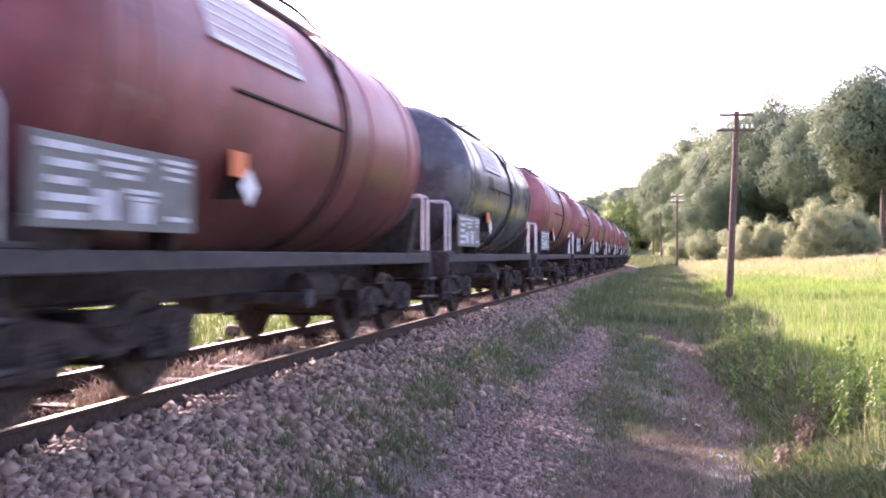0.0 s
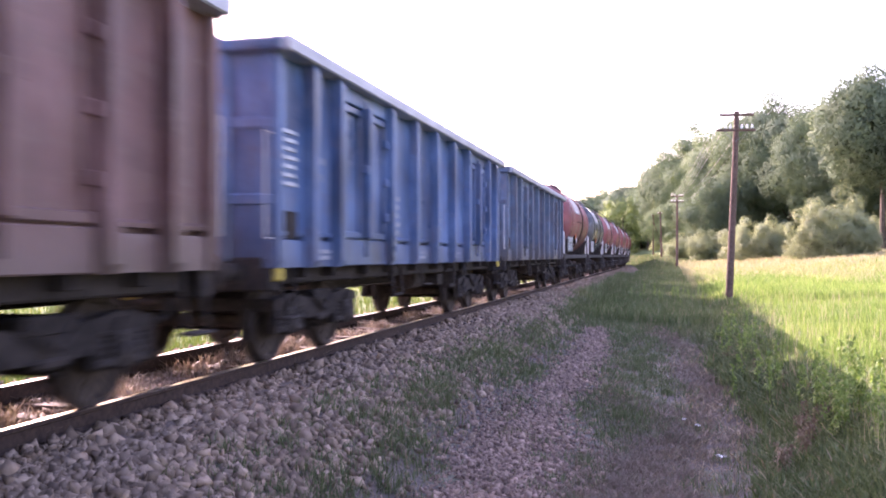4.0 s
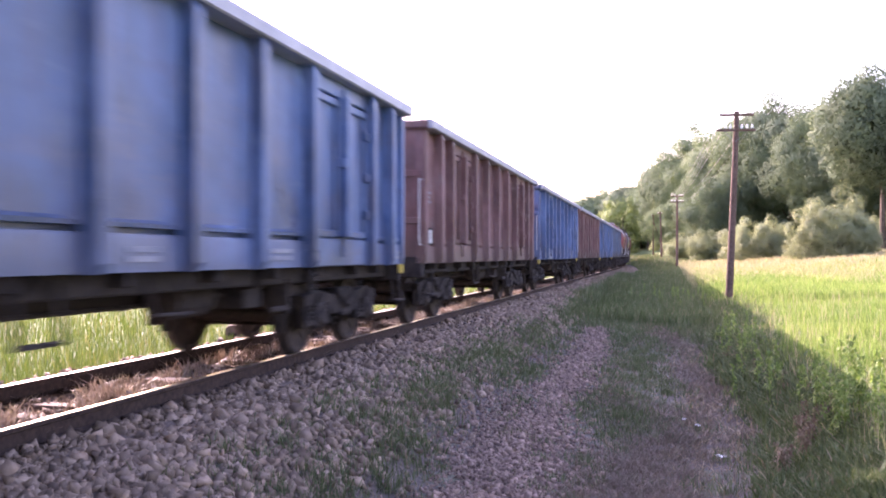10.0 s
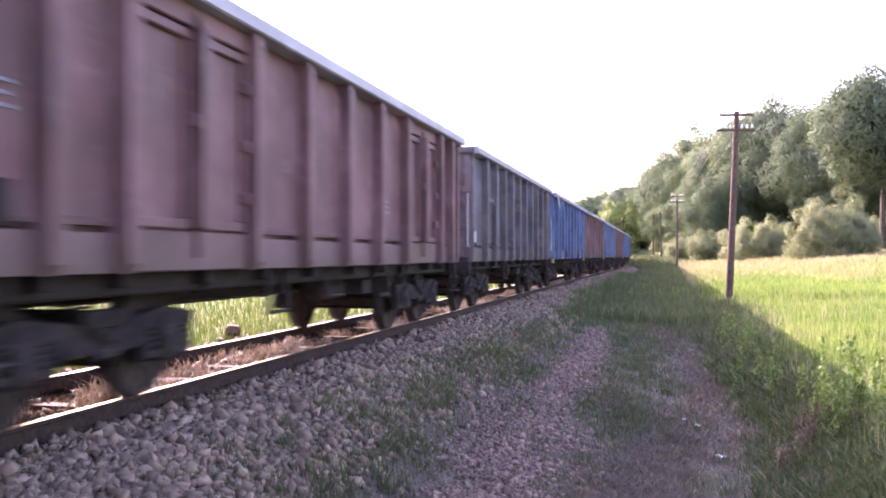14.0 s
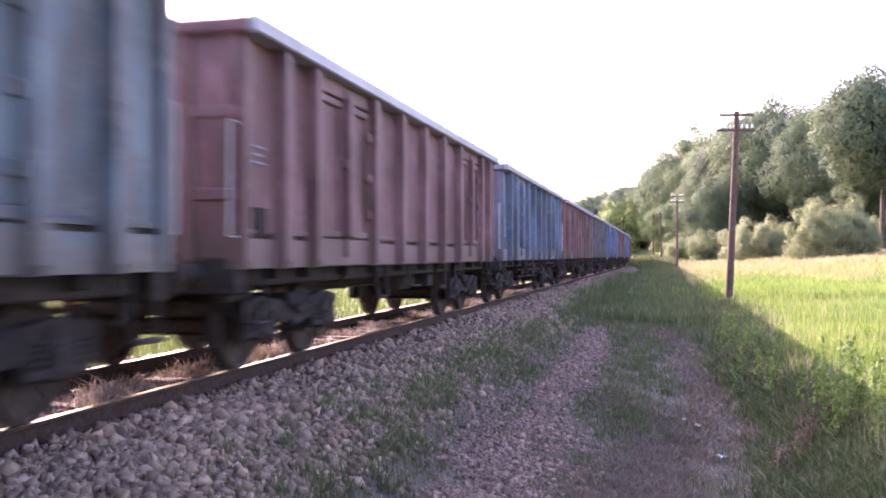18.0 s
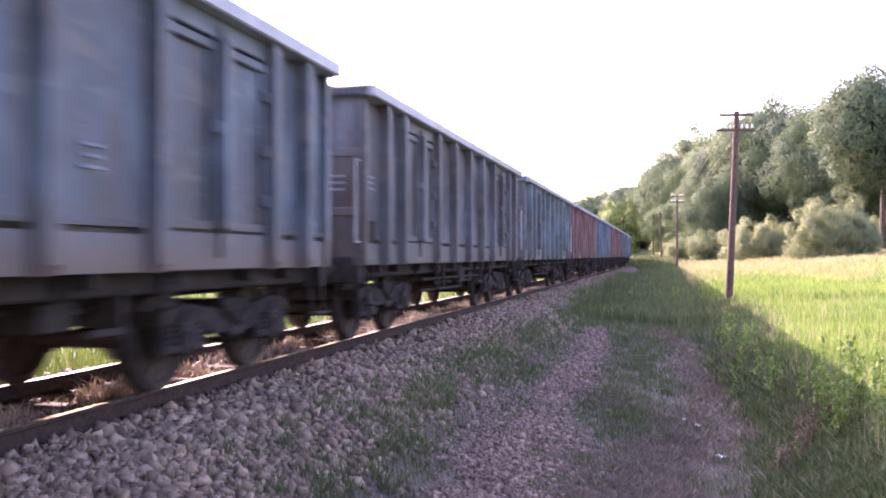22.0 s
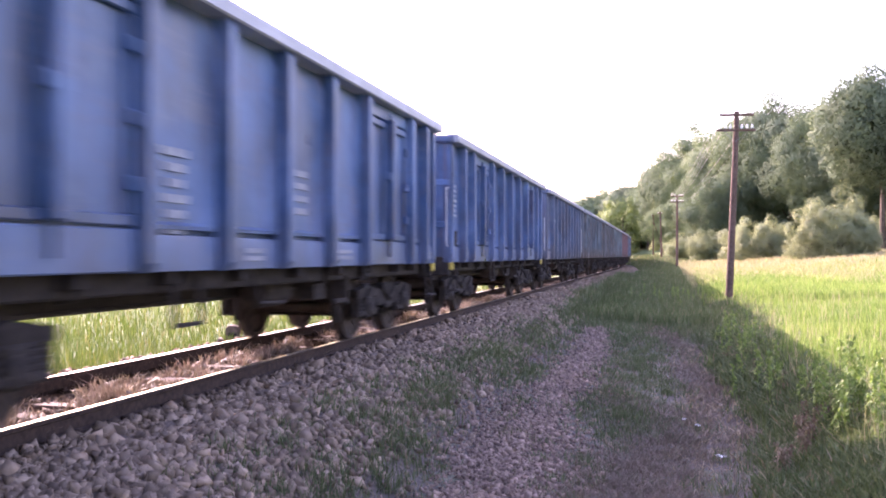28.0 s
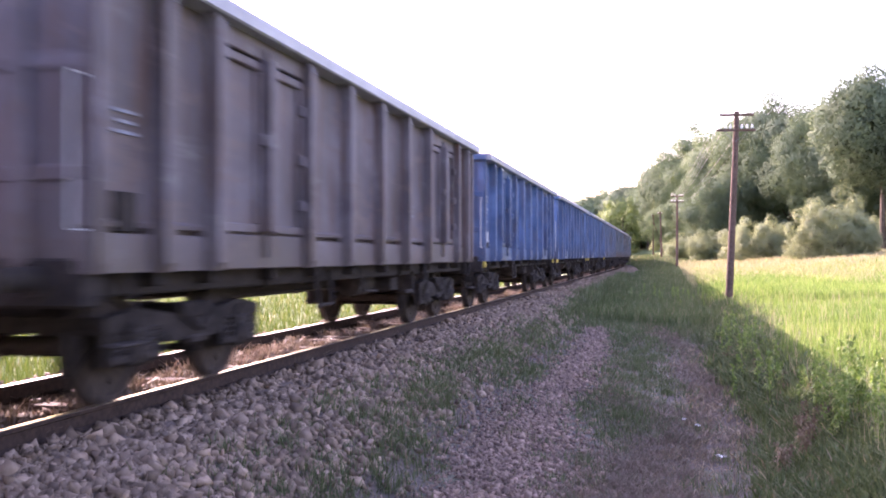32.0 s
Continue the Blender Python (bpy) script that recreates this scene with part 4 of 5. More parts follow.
for k in range(8):
    w = tnk if k == 0 else copy_thing(tnk, Matrix())
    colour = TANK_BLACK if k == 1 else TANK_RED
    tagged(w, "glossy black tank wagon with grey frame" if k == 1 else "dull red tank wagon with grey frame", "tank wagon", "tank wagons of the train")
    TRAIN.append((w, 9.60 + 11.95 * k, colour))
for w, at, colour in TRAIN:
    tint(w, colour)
loco = tagged(locomotive(), "green diesel locomotive with yellow stripe heading the train", "locomotive")
TRAIN.append((loco, 9.60 - 5.975 + 8 * 11.95 + 8.24, LOCO_GREEN))
# stencilled writing and torn sheet on single wagons
for i in (1, 3, 13, 14, 15, 16, 18):
    bars(TRAIN[i][0], [(-2.0, 2.05 - 0.13 * k, 0.42 - 0.08 * (k % 3), 0.07) for k in range(6)] + [(0.65, 2.1 - 0.14 * k, 0.36, 0.07) for k in range(4 if i % 2 else 2)] + [(-5.1, 2.3, 0.4, 0.08), (-5.1, 2.1, 0.3, 0.08)], 1)
for i in (2, 4, 6, 7, 9, 10, 11, 12, 17):
    bars(TRAIN[i][0], [(1.95, 2.0 - 0.08 * k, 0.2 - 0.05 * (k % 2), 0.026) for k in range(3)] + [(-5.9, 2.3 - 0.08 * k, 0.26 - 0.06 * (k % 2), 0.026) for k in range(3)], 1, STENCIL)
for i in (1, 3, 5, 14, 15, 16, 18):
    for sy in (-1, 1):
        part("corner_bracket", Shape().box(1.28, 1.37, *sorted((sy * 6.36, sy * 6.24)), 0.95, 1.09, 0.02), YELLOW, TRAIN[i][0], "yellow painted corner bracket")
    for y, ln in ((5.98, 0.5), (4.95, 0.42), (1.95, 0.5), (-0.6, 0.4), (-5.0, 0.5)):
        for z in (1.17, 1.245):
            part("stencil_line", Shape().box(1.332, 1.3395, y - ln / 2, y + ln / 2, z, z + 0.045, 0.001), STENCIL, TRAIN[i][0])
# rows of white writing, a yellow panel and a darker table on the end panels of the blue wagons
for i in (1, 3, 5, 13, 14, 15, 16, 18):
    bars(TRAIN[i][0], [(-5.95 + 0.02 * (k % 2), 2.55 - 0.095 * k, 0.44 - 0.07 * (k % 3), 0.042) for k in range(7)] + [(4.05, 2.0 - 0.12 * k, 0.3 - 0.06 * k, 0.06) for k in range(3)], 1, LETTER)
    part("yellow_mark", Shape().box(1.262, 1.292, -6.06, -5.92, 1.56, 1.70, 0.001), YELLOW, TRAIN[i][0], "small yellow painted mark")
# faded lines of writing on some end walls
for i in (6, 11, 12, 15, 16, 18):
    for k in range(3):
        ln = 0.36 - 0.08 * ((k + i) % 3)
        part("stencil_line", Shape().box(1.08 - ln, 1.08, -6.392, -6.375, 2.28 - 0.09 * k, 2.305 - 0.09 * k, 0.001), STENCIL, TRAIN[i][0])
for i, up in ((4, 0.0), (5, 0.05), (6, 0.08), (12, 0.2), (16, 0.1)):
    part("paper_label", Shape().box(1.322, 1.332, -6.0, -5.84, 1.43 + up, 1.66 + up, 0.003), WHITE, TRAIN[i][0], "white paper consignment label")
for i in (8, 10, 11):
    for z, x, y0, y1 in ((0.60, 1.10, -2.6, 0.4), (0.70, 0.98, -1.2, 1.9), (0.80, 1.12, -2.6, 2.2)):
        part("brake_rod", Shape().tube([(x, y0, z), (x, y1, z - 0.02)], 0.025, 6), FRAME, TRAIN[i][0])
    part("brake_shaft", Shape().box(0.92, 1.15, 0.2, 0.75, 0.66, 1.0, 0.03).box(0.95, 1.14, 0.4, 0.48, 0.56, 0.7), FRAME, TRAIN[i][0])
rag = Shape()
rng = random.Random(4)
for k in range(9):
    y = -6.45 + 0.05 * k
    rag.add([(1.51, y, 3.44), (1.53, y + 0.05, 3.44), (1.55 + rng.uniform(-0.03, 0.05), y + rng.uniform(-0.08, 0.1), 3.44 - rng.uniform(0.25, 0.6)), (1.53, y + 0.06, 3.2), (1.525, y + 0.055, 3.44)], [(0, 1, 4), (0, 4, 3), (0, 3, 2), (1, 2, 3), (1, 3, 4)])
part("torn_sheet_strip", rag, PORCELAIN, TRAIN[5][0], "torn pale green plastic sheet strip")


def motions():
    """The train rolls at one speed along its line; every wheelset turns with it."""
    for w, at, _ in TRAIN:
        rows = []
        for t in range(33):
            x, y, h = on_line(at + run(t))
            rows.append((float(t), pose(x, y, 0, 0, 0, math.degrees(h))))
        walk(w, rows)
        for o in wheels_of(w):
            c = o.location.copy()
            rows = [(k / 15, Matrix.Translation(c) @ Matrix.Rotation(-run(k / 15) / 0.46, 4, "X")) for k in range(481)]
            walk(o, rows)


# ---- poles ----
def at_view(px, s):
    """Offset to the right at s metres along for a bearing px to the right of the track's far point."""
    return px * s / 1665.0


POLES = [(2.57, 38.0, 7.95, 2.4, -8), (1.38, 100.0, 8.15, 0.2, -8), (-0.34, 143.0, 7.6, -1.5, -6), (-1.95, 169.0, 7.9, 0.3, 4), (-3.9, 230.0, 7.9, 0.5, 8)]


def pole(x, y, tall, lean, turn):
    g = float(land(x, y))
    p = tagged(new("telegraph_pole"), "weathered wooden telegraph pole with crossarms and insulators", "telegraph pole", "telegraph poles beside the track")
    part("shaft", Shape().tube([(0, 0, -0.5), (0.01, 0, tall * 0.5), (0, 0, tall)], 0.16, 12, 0.105), POLE_WOOD, p, smooth=True)
    for z, half in ((tall - 0.16, 0.68), (tall - 0.78, 0.76)) if y < 120 else ((tall - 0.3, 0.4),):
        arm = part("crossarm", Shape().box(-half, half, -0.13, -0.06, z - 0.05, z + 0.05), POLE_WOOD, p)
        for k, x_ in enumerate((-0.62, -0.42, -0.22, 0.22, 0.42, 0.62) if half > 0.5 else (-0.34, 0.34)):
            part("insulator", Shape().tube([(x_, -0.095, z + 0.04), (x_, -0.095, z + 0.12)], 0.010, 5).lathe([(0.08, 0.025), (0.10, 0.055), (0.16, 0.05), (0.18, 0.035), (0.21, 0.04), (0.24, 0.015)], 2, (x_, -0.095, z), 10), PORCELAIN, arm)
    part("brace", Shape().tube([(-0.5, -0.1, tall - 0.8), (0, -0.1, tall - 1.25), (0.5, -0.1, tall - 0.8)], 0.014, 5), WIRE, p)
    p.matrix_world = pose(x, y, g, 0, lean, turn)
    return p


bpy.context.view_layer.update()
stands = [pole(*a) for a in POLES]
part("strut", Shape().tube([(0, -0.1, 6.6), (2.1, -1.2, 0.0)], 0.10, 10, 0.12), POLE_WOOD, stands[3], "leaning wooden strut")
bpy.context.view_layer.update()
for a, b, pa, pb in zip(stands[:1], stands[1:2], POLES[:1], POLES[1:2]):
    for dz in (0.20, -0.42):
        for x_ in (-0.62, -0.42, 0.62):
            p0 = a.matrix_world @ Vector((x_, -0.095, pa[2] - 0.16 + dz))
            p1 = b.matrix_world @ Vector((x_, -0.095, pb[2] - 0.16 + dz))
            sag = Shape().tube([p0.lerp(p1, t) - Vector((0, 0, 0.7 * 4 * t * (1 - t))) for t in np.linspace(0, 1, 13)], 0.007, 4)
            tagged(new("telegraph_wire", sag.mesh("telegraph_wire", WIRE)), "thin dull telegraph wire strung between wooden poles", "wire", "telegraph wires")


# ---- woods ----
def crown_mesh(name, rng, tall, wide, clumps, leaves, size, low=0.25, uneven=0.12):
    """Leaf clumps set round limbs: an uneven crown with gaps. Returns trunk and crown meshes."""
    trunk, tips = Shape(), []
    trunk.tube([(0, 0, -0.6), (rng.uniform(-0.2, 0.2), rng.uniform(-0.2, 0.2), tall * 0.35), (rng.uniform(-0.4, 0.4), rng.uniform(-0.4, 0.4), tall * 0.82)], tall * 0.018 + 0.05, 8, 0.05)
    for k in range(9):
        a, z0 = rng.uniform(0, 6.28), tall * rng.uniform(low, 0.65)
        r = wide * rng.uniform(0.5, 0.85)
        trunk.tube([(0, 0, z0), (r * 0.5 * math.cos(a), r * 0.5 * math.sin(a), z0 + tall * 0.10), (r * math.cos(a), r * math.sin(a), z0 + tall * 0.2)], tall * 0.007 + 0.02, 5, 0.02)
    cs = []
    c1, c2 = rng.uniform(0, 6.28), rng.uniform(0, 6.28)
    while len(cs) < clumps:
        d = np.array([rng.gauss(0, 1) for _ in range(3)])
        d /= np.linalg.norm(d)
        rr = rng.uniform(0.55, 1.0) ** 0.5
        p = d * rr * np.array([wide, wide, tall * (1 - low) / 2])
        az = math.atan2(p[1], p[0])
        p *= 1 + uneven * (math.sin(2 * az + c1) + 0.7 * math.sin(3 * az + c2) + 0.6 * math.sin(3 * d[2] + 2 * az))
        p[2] += tall * (1 + low) / 2
        lump = noise.noise(Vector((p[0] * 0.5 / wide * 4, p[1] * 0.5 / wide * 4, p[2] * 0.35 + rng.random() * 0.3)))
        if lump > -0.32:
            cs.append((p * np.array([1 + 0.2 * lump, 1 + 0.2 * lump, 1]), wide * rng.uniform(0.24 - 0.3 * (uneven - 0.12), 0.46 - 0.5 * (uneven - 0.12))))
    n = clumps * leaves
    g = np.random.default_rng(rng.randrange(10 ** 6))
    mid = np.array([c[0] for c in cs])
    cen = np.repeat(mid, leaves, 0)
    rad = np.repeat(np.array([c[1] for c in cs]), leaves)
    d = g.normal(size=(n, 3))
    d /= np.linalg.norm(d, axis=1)[:, None]
    ph = np.repeat(g.uniform(0, 6.28, (clumps, 3)), leaves, 0)
    lump = 1 + 0.26 * np.sin(4 * d[:, 0] + ph[:, 0]) * np.sin(4 * d[:, 1] + ph[:, 1]) + 0.16 * np.sin(7 * d[:, 2] + ph[:, 2]) * np.sin(6 * d[:, 0] + ph[:, 1])
    pos = cen + d * (rad * lump * np.clip(g.normal(0.95, 0.08, n), 0.4, 1.2))[:, None] * np.array([1, 1, 0.8])
    out = d + g.normal(0, 0.26, (n, 3))
    a = np.cross(out, g.normal(size=(n, 3)))
    a /= np.linalg.norm(a, axis=1)[:, None]
    b = np.cross(out, a)
    b /= np.linalg.norm(b, axis=1)[:, None]
    s = (size * g.uniform(0.6, 1.3, n))[:, None]
    v = np.stack([pos + a * s, pos - a * s * 0.6 + b * s * 0.8, pos - a * s * 0.6 - b * s * 0.8], 1).reshape(-1, 3)
    away = (cen - np.array([0, 0, tall * (0.5 + low / 2)])) / np.array([wide, wide, tall * 0.5])
    nor = d * 0.75 + away * 0.55 + g.normal(0, 0.09, (n, 3))
    nor /= np.linalg.norm(nor, axis=1)[:, None]
    return trunk.mesh(name + "_trunk", BARK, True), v, np.arange(3 * n).reshape(n, 3), np.repeat(nor, 3, 0)


def leaf_mesh(name, v, f, material, normals=None):
    ob = bulk(name, v, f, material)
    me = ob.data
    if normals is not None:
        me.normals_split_custom_set_from_vertices(normals.tolist())
    bpy.data.objects.remove(ob)
    return me


rng = random.Random(7)
OAKS = []
for k in range(5):
    tm, v, f, nor = crown_mesh("oak", rng, 15.0, 4.6 + 0.7 * (k % 3), 64, 1000, 0.10, 0.04 + 0.05 * k)
    OAKS.append((tm, leaf_mesh("oak_crown", v, f, LEAF, nor)))
LIGHTS = []
for k in range(2):
    tm, v, f, nor = crown_mesh("ash", rng, 13.0, 4.4, 44, 340, 0.19, 0.06)
    LIGHTS.append((tm, leaf_mesh("ash_crown", v, f, LIGHT_LEAF, nor)))
BUSHES = []
for k in range(3):
    tm, v, f, nor = crown_mesh("willow", rng, 4.4, 3.0, 90, 560, 0.06, 0.0, 0.3)
    BUSHES.append((tm, leaf_mesh("willow_crown", v, f, BUSH_LEAF, nor)))


far_rng = random.Random(77)
FAR_OAKS = []
for k in range(2):
    tm, v, f, nor = crown_mesh("oak", far_rng, 15.0, 6.2, 90, 170, 0.34, 0.1)
    FAR_OAKS.append((tm, leaf_mesh("oak_crown", v, f, LEAF, nor)))
HIGH_OAKS = []
for k in range(2):
    tm, v, f, nor = crown_mesh("oak", far_rng, 15.0, 4.8, 58, 1000, 0.10, 0.42)
    HIGH_OAKS.append((tm, leaf_mesh("oak_crown", v, f, LEAF, nor)))


def tree(kind, x, y, scale, label, name="tree", category="tree", group="trees of the wooded slope", broad=1.0):
    tm, cm = kind
    t = tagged(new(name), label, category, group)
    part("trunk", tm, None, t)
    part("crown", cm, None, t)
    t.matrix_world = pose(x, y, float(land(x, y)), 0, 0, rng.uniform(0, 360)) @ Matrix.Diagonal((scale * broad, scale * broad, scale, 1))
    return t


OAK_LABEL = "tall broad dark green deciduous tree in dense wood"
# skyline: bearing to the right of the track's far point, distance, height of the top over the eye line (in the same units)
SKYLINE = [(-165, 330, 96), (-140, 320, 100), (-118, 300, 104), (-98, 280, 112), (-76, 265, 120), (-58, 255, 124), (-40, 245, 122), (-24, 235, 118),
           (-4, 200, 160), (14, 190, 172), (34, 182, 186), (56, 175, 204), (80, 168, 218), (106, 160, 228), (132, 155, 240), (160, 150, 250), (188, 146, 256),
           (218, 142, 260), (248, 138, 252), (276, 134, 246), (304, 132, 248), (332, 130, 250), (366, 104, 326), (398, 104, 330), (432, 106, 312), (470, 108, 300), (520, 110, 300), (580, 112, 300)]
for px, s, up in SKYLINE:
    x = at_view(px, s)
    top = 1.22 + up * s * 0.97 / 1568.0
    kind = OAKS[rng.randrange(5)] if px < 340 else HIGH_OAKS[rng.randrange(2)]
    tree(kind, x, s, max(0.5, (top - float(land(x, s))) / (15.5 if px < 340 else 16.5)), OAK_LABEL)
# hazy far wood behind the bend
for k, px in enumerate(range(-172, 4, 11)):
    s = 300 - 0.2 * px * (k % 2) - 30 * (k % 3)
    up = float(np.interp(px, [-172, -110, -60, 0], [95, 106, 120, 128])) * (0.98 if k % 2 else 0.90)
    x = at_view(px, s)
    tree(FAR_OAKS[k % 2], x, s, (1.22 + up * s * 0.97 / 1568.0 - float(land(x, s))) / 15.2, OAK_LABEL)
# second and third row in front of the skyline, lower down the slope
for px in [*range(4, 140, 30), *range(316, 600, 34)]:
    s = 185 - 0.25 * px + rng.uniform(-6, 6) if px < 290 else 112 + rng.uniform(-4, 8)
    top = np.interp(px, [0, 60, 120, 280, 300, 600], [95, 130, 165, 190, 215, 230]) * rng.uniform(0.85, 1.1)
    s *= 0.90 if px < 290 else 1.16
    x = at_view(px + rng.uniform(-8, 8), s)
    tree(OAKS[rng.randrange(5)], x, s, max(0.45, (1.22 + top * s * 0.97 / 1568 - float(land(x, s))) / 15.4), OAK_LABEL)
for px, s, up in ((-72, 215, 108), (-92, 225, 92), (-30, 262, 52), (-48, 268, 60), (-14, 258, 60), (2, 252, 72), (-64, 262, 70)):
    x = at_view(px, s)
    tree(LIGHTS[rng.randrange(2)], x, s, (1.22 + up * s * 0.97 / 1568 - float(land(x, s))) / 13.3, "sunlit light green young tree by the track", group="light green trees")
BUSH_LABEL = "rounded grey-green willow bush at the meadow edge"
for px, s, up, wide in ((-50, 250, 30, 1.5), (-22, 246, 28, 1.5), (4, 200, 30, 1.4), (36, 138, 32, 1.2), (68, 130, 40, 0.9), (92, 128, 34, 1.2), (142, 118, 50, 1.0), (172, 112, 59, 0.9), (196, 110, 52, 0.8),
                        (254, 97, 74, 0.8), (284, 96, 91, 0.8), (318, 95, 80, 0.75), (362, 108, 66, 0.8), (400, 106, 70, 1.0), (440, 104, 72, 1.0), (490, 100, 80, 1.0)):
    x = at_view(px, s)
    h = (1.22 + up * s * 0.97 / 1568 - float(land(x, s))) / 4.7
    tree(BUSHES[rng.randrange(3)], x, s, max(0.4, h * 0.97), BUSH_LABEL, "bush", "bush", "bushes along the meadow", wide)
# unseen trees added behind camera, both sides of the line, darkening rear-facing wagon sides
for x, y, k in ((5.5, -9, 0.75), (9, -15, 0.95), (4.8, -20, 0.8), (13, -8, 0.9), (10, -27, 1.0), (-14, -10, 0.8), (-13.5, -19, 0.9), (-18, -14, 1.0), (-14, -30, 0.95)):
    tree(OAKS[rng.randrange(5)], x, y, k, OAK_LABEL, group="trees behind along the line")


# ---- sleepers, stones, plants ----
def bed(x, y):
    """Top of the ballast or the land, whichever is higher."""
    o = aside(x, y) - TRACK_X
    return np.maximum(land(x, y), np.interp(o, [p[0] for p in BALLAST], [p[1] for p in BALLAST]))


def sleeper_mesh(rng):
    sh = Shape().box(-1.28, 1.28, -0.125, 0.125, -0.32, -0.174, 0.02)
    me = sh.mesh("sleeper", SLEEPER)
    for v in me.vertices:
        v.co += Vector((rng.uniform(-0.02, 0.02), rng.uniform(-0.012, 0.012), rng.uniform(-0.006, 0.004)))
    return me


rng = random.Random(11)
SLEEPERS = [sleeper_mesh(rng) for _ in range(5)]
PLATE = Shape().box(-0.16, 0.16, -0.07, 0.07, -0.176, -0.163, 0.004)
for a in (-0.11, 0.11):
    PLATE.box(a - 0.025, a + 0.025, -0.05, 0.05, -0.165, -0.12, 0.01)
PLATE = PLATE.mesh("baseplate", RAIL_SIDE)
for k in range(262):
    s = 1.2 + 0.6 * k
    x, y, h = on_line(s)
    sl = part("sleeper", SLEEPERS[rng.randrange(5)], None, track, at=(x, y, 0))
    sl.rotation_euler.z = h + rng.uniform(-0.012, 0.012)
    if s < 32:
        for sx in (-1, 1):
            part("baseplate", PLATE, None, sl, at=(sx * GAUGE / 2, 0, 0))

gen = np.random.default_rng(5)
# a rough block: eight corners, twelve triangles
CUBE_V = np.array([(x, y, z) for x in (-1, 1) for y in (-1, 1) for z in (-1, 1)], float) * 0.68
CUBE_F = np.array([(0, 1, 3), (0, 3, 2), (4, 6, 7), (4, 7, 5), (0, 4, 5), (0, 5, 1), (2, 3, 7), (2, 7, 6), (0, 2, 6), (0, 6, 4), (1, 5, 7), (1, 7, 3)])


def stones(n, x, y, r, sink=0.25):
    """Angular stones as one set of points and faces."""
    v = np.repeat(CUBE_V[None], n, 0) * gen.uniform(0.5, 1.35, (n, 8, 1)) + gen.normal(0, 0.1, (n, 8, 3))
    v *= gen.uniform(0.6, 1.25, (n, 1, 3))
    q = gen.normal(size=(n, 4))
    q /= np.linalg.norm(q, axis=1)[:, None]
    w, a, b, c = q.T
    R = np.stack([1 - 2 * (b * b + c * c), 2 * (a * b - w * c), 2 * (a * c + w * b), 2 * (a * b + w * c), 1 - 2 * (a * a + c * c), 2 * (b * c - w * a), 2 * (a * c - w * b), 2 * (b * c + w * a), 1 - 2 * (a * a + b * b)], -1).reshape(n, 3, 3)
    v = np.einsum("nij,nkj->nki", R, v) * r[:, None, None]
    z = bed(x, y) + r * (0.45 - sink) + 0.055 * np.exp(-((x - np.interp(y, LY, LX) - 1.0) / 0.16) ** 2)
    v += np.stack([x, y, z], -1)[:, None, :]
    f = CUBE_F[None] + 8 * np.arange(n)[:, None, None]
    return v.reshape(-1, 3), f.reshape(-1, 3)


def log_y(n, a, b):
    return np.exp(gen.uniform(math.log(a), math.log(b), n))


def stony(y):
    """Middle of the strip of spilled stones on the verge."""
    return np.interp(y, [6, 7.5, 9, 11, 14, 17, 21, 24], [-1.7, -1.62, -1.55, -1.62, -1.55, -1.48, -1.45, -1.85])


def hollow(y):
    """Middle of the dry ditch bottom."""
    return np.interp(y, [6, 8.5, 9.6, 12, 14, 17, 22, 25, 29, 34], [-0.1, -0.12, -0.15, 0.45, 0.75, 0.75, 0.55, 0.0, -0.8, -1.2])


def foot(y):
    """Middle of the green strip along the foot of the ballast."""
    return np.interp(y, [6, 7, 8, 9.5, 12, 25], [-2.3, -2.38, -2.52, -2.68, -2.72, -2.7])


def bell(v, width):
    return np.exp(-(v / width) ** 2)


def spots(q, y, places):
    """Patches given by middle and half widths."""
    return np.max([bell(q - a, c) * bell(y - b, d) for a, b, c, d in places], axis=0)


GREEN_SPOTS = [(-2.05, 7.7, 0.4, 0.6), (-1.78, 11.9, 0.22, 0.9), (-2.3, 14.8, 0.4, 1.2), (-0.8, 9.0, 0.2, 0.6), (-0.45, 12.2, 0.5, 1.4), (-0.5, 15.0, 0.5, 2.0), (-0.6, 19.5, 0.5, 3.0), (-3.15, 8.6, 0.2, 0.5)]
BARE_SPOTS = [(-2.3, 11.0, 0.25, 0.7), (-1.3, 9.6, 0.3, 0.8), (-1.4, 8.0, 0.4, 0.9), (-2.0, 9.6, 0.3, 0.8), (1.15, 12.0, 0.3, 0.7), (-0.15, 9.0, 0.35, 0.9)]


def lie(o, y):
    """x for an offset from the track's middle at y."""
    return np.interp(y, LY, LX) + o


sets = []
n = 13000
y = log_y(n, 3.2, 26)
o = gen.uniform(0.80, 2.62, n) + gen.exponential(0.12, n)
sets.append((lie(o, y), y, gen.uniform(0.02, 0.045, n) * np.clip(np.exp(gen.normal(0.1, 0.3, n)), 0.5, 1.7)))
n = 9000
y = log_y(n, 20, 110)
sets.append((lie(gen.uniform(0.85, 2.8, n), y), y, gen.uniform(0.035, 0.075, n)))
n = 3000
y = log_y(n, 5, 40)
sets.append((lie(gen.uniform(-0.68, 0.68, n), y), y, gen.uniform(0.018, 0.04, n)))
n = 1800
y = log_y(n, 8, 50)
sets.append((lie(gen.uniform(-2.6, -0.85, n), y), y, gen.uniform(0.025, 0.06, n)))
n = 21000
y = log_y(n, 5.6, 34)
q = np.where(gen.random(n) < 0.58, stony(y) + gen.normal(0, 1, n) * np.interp(y, [6, 9, 12, 16, 24, 30], [0.36, 0.34, 0.26, 0.24, 0.2, 0.2]), gen.uniform(-2.7, -0.5, n))
keep = gen.random(n) > 0.75 * bell(q - foot(y), 0.3) + 0.7 * spots(q, y, GREEN_SPOTS)
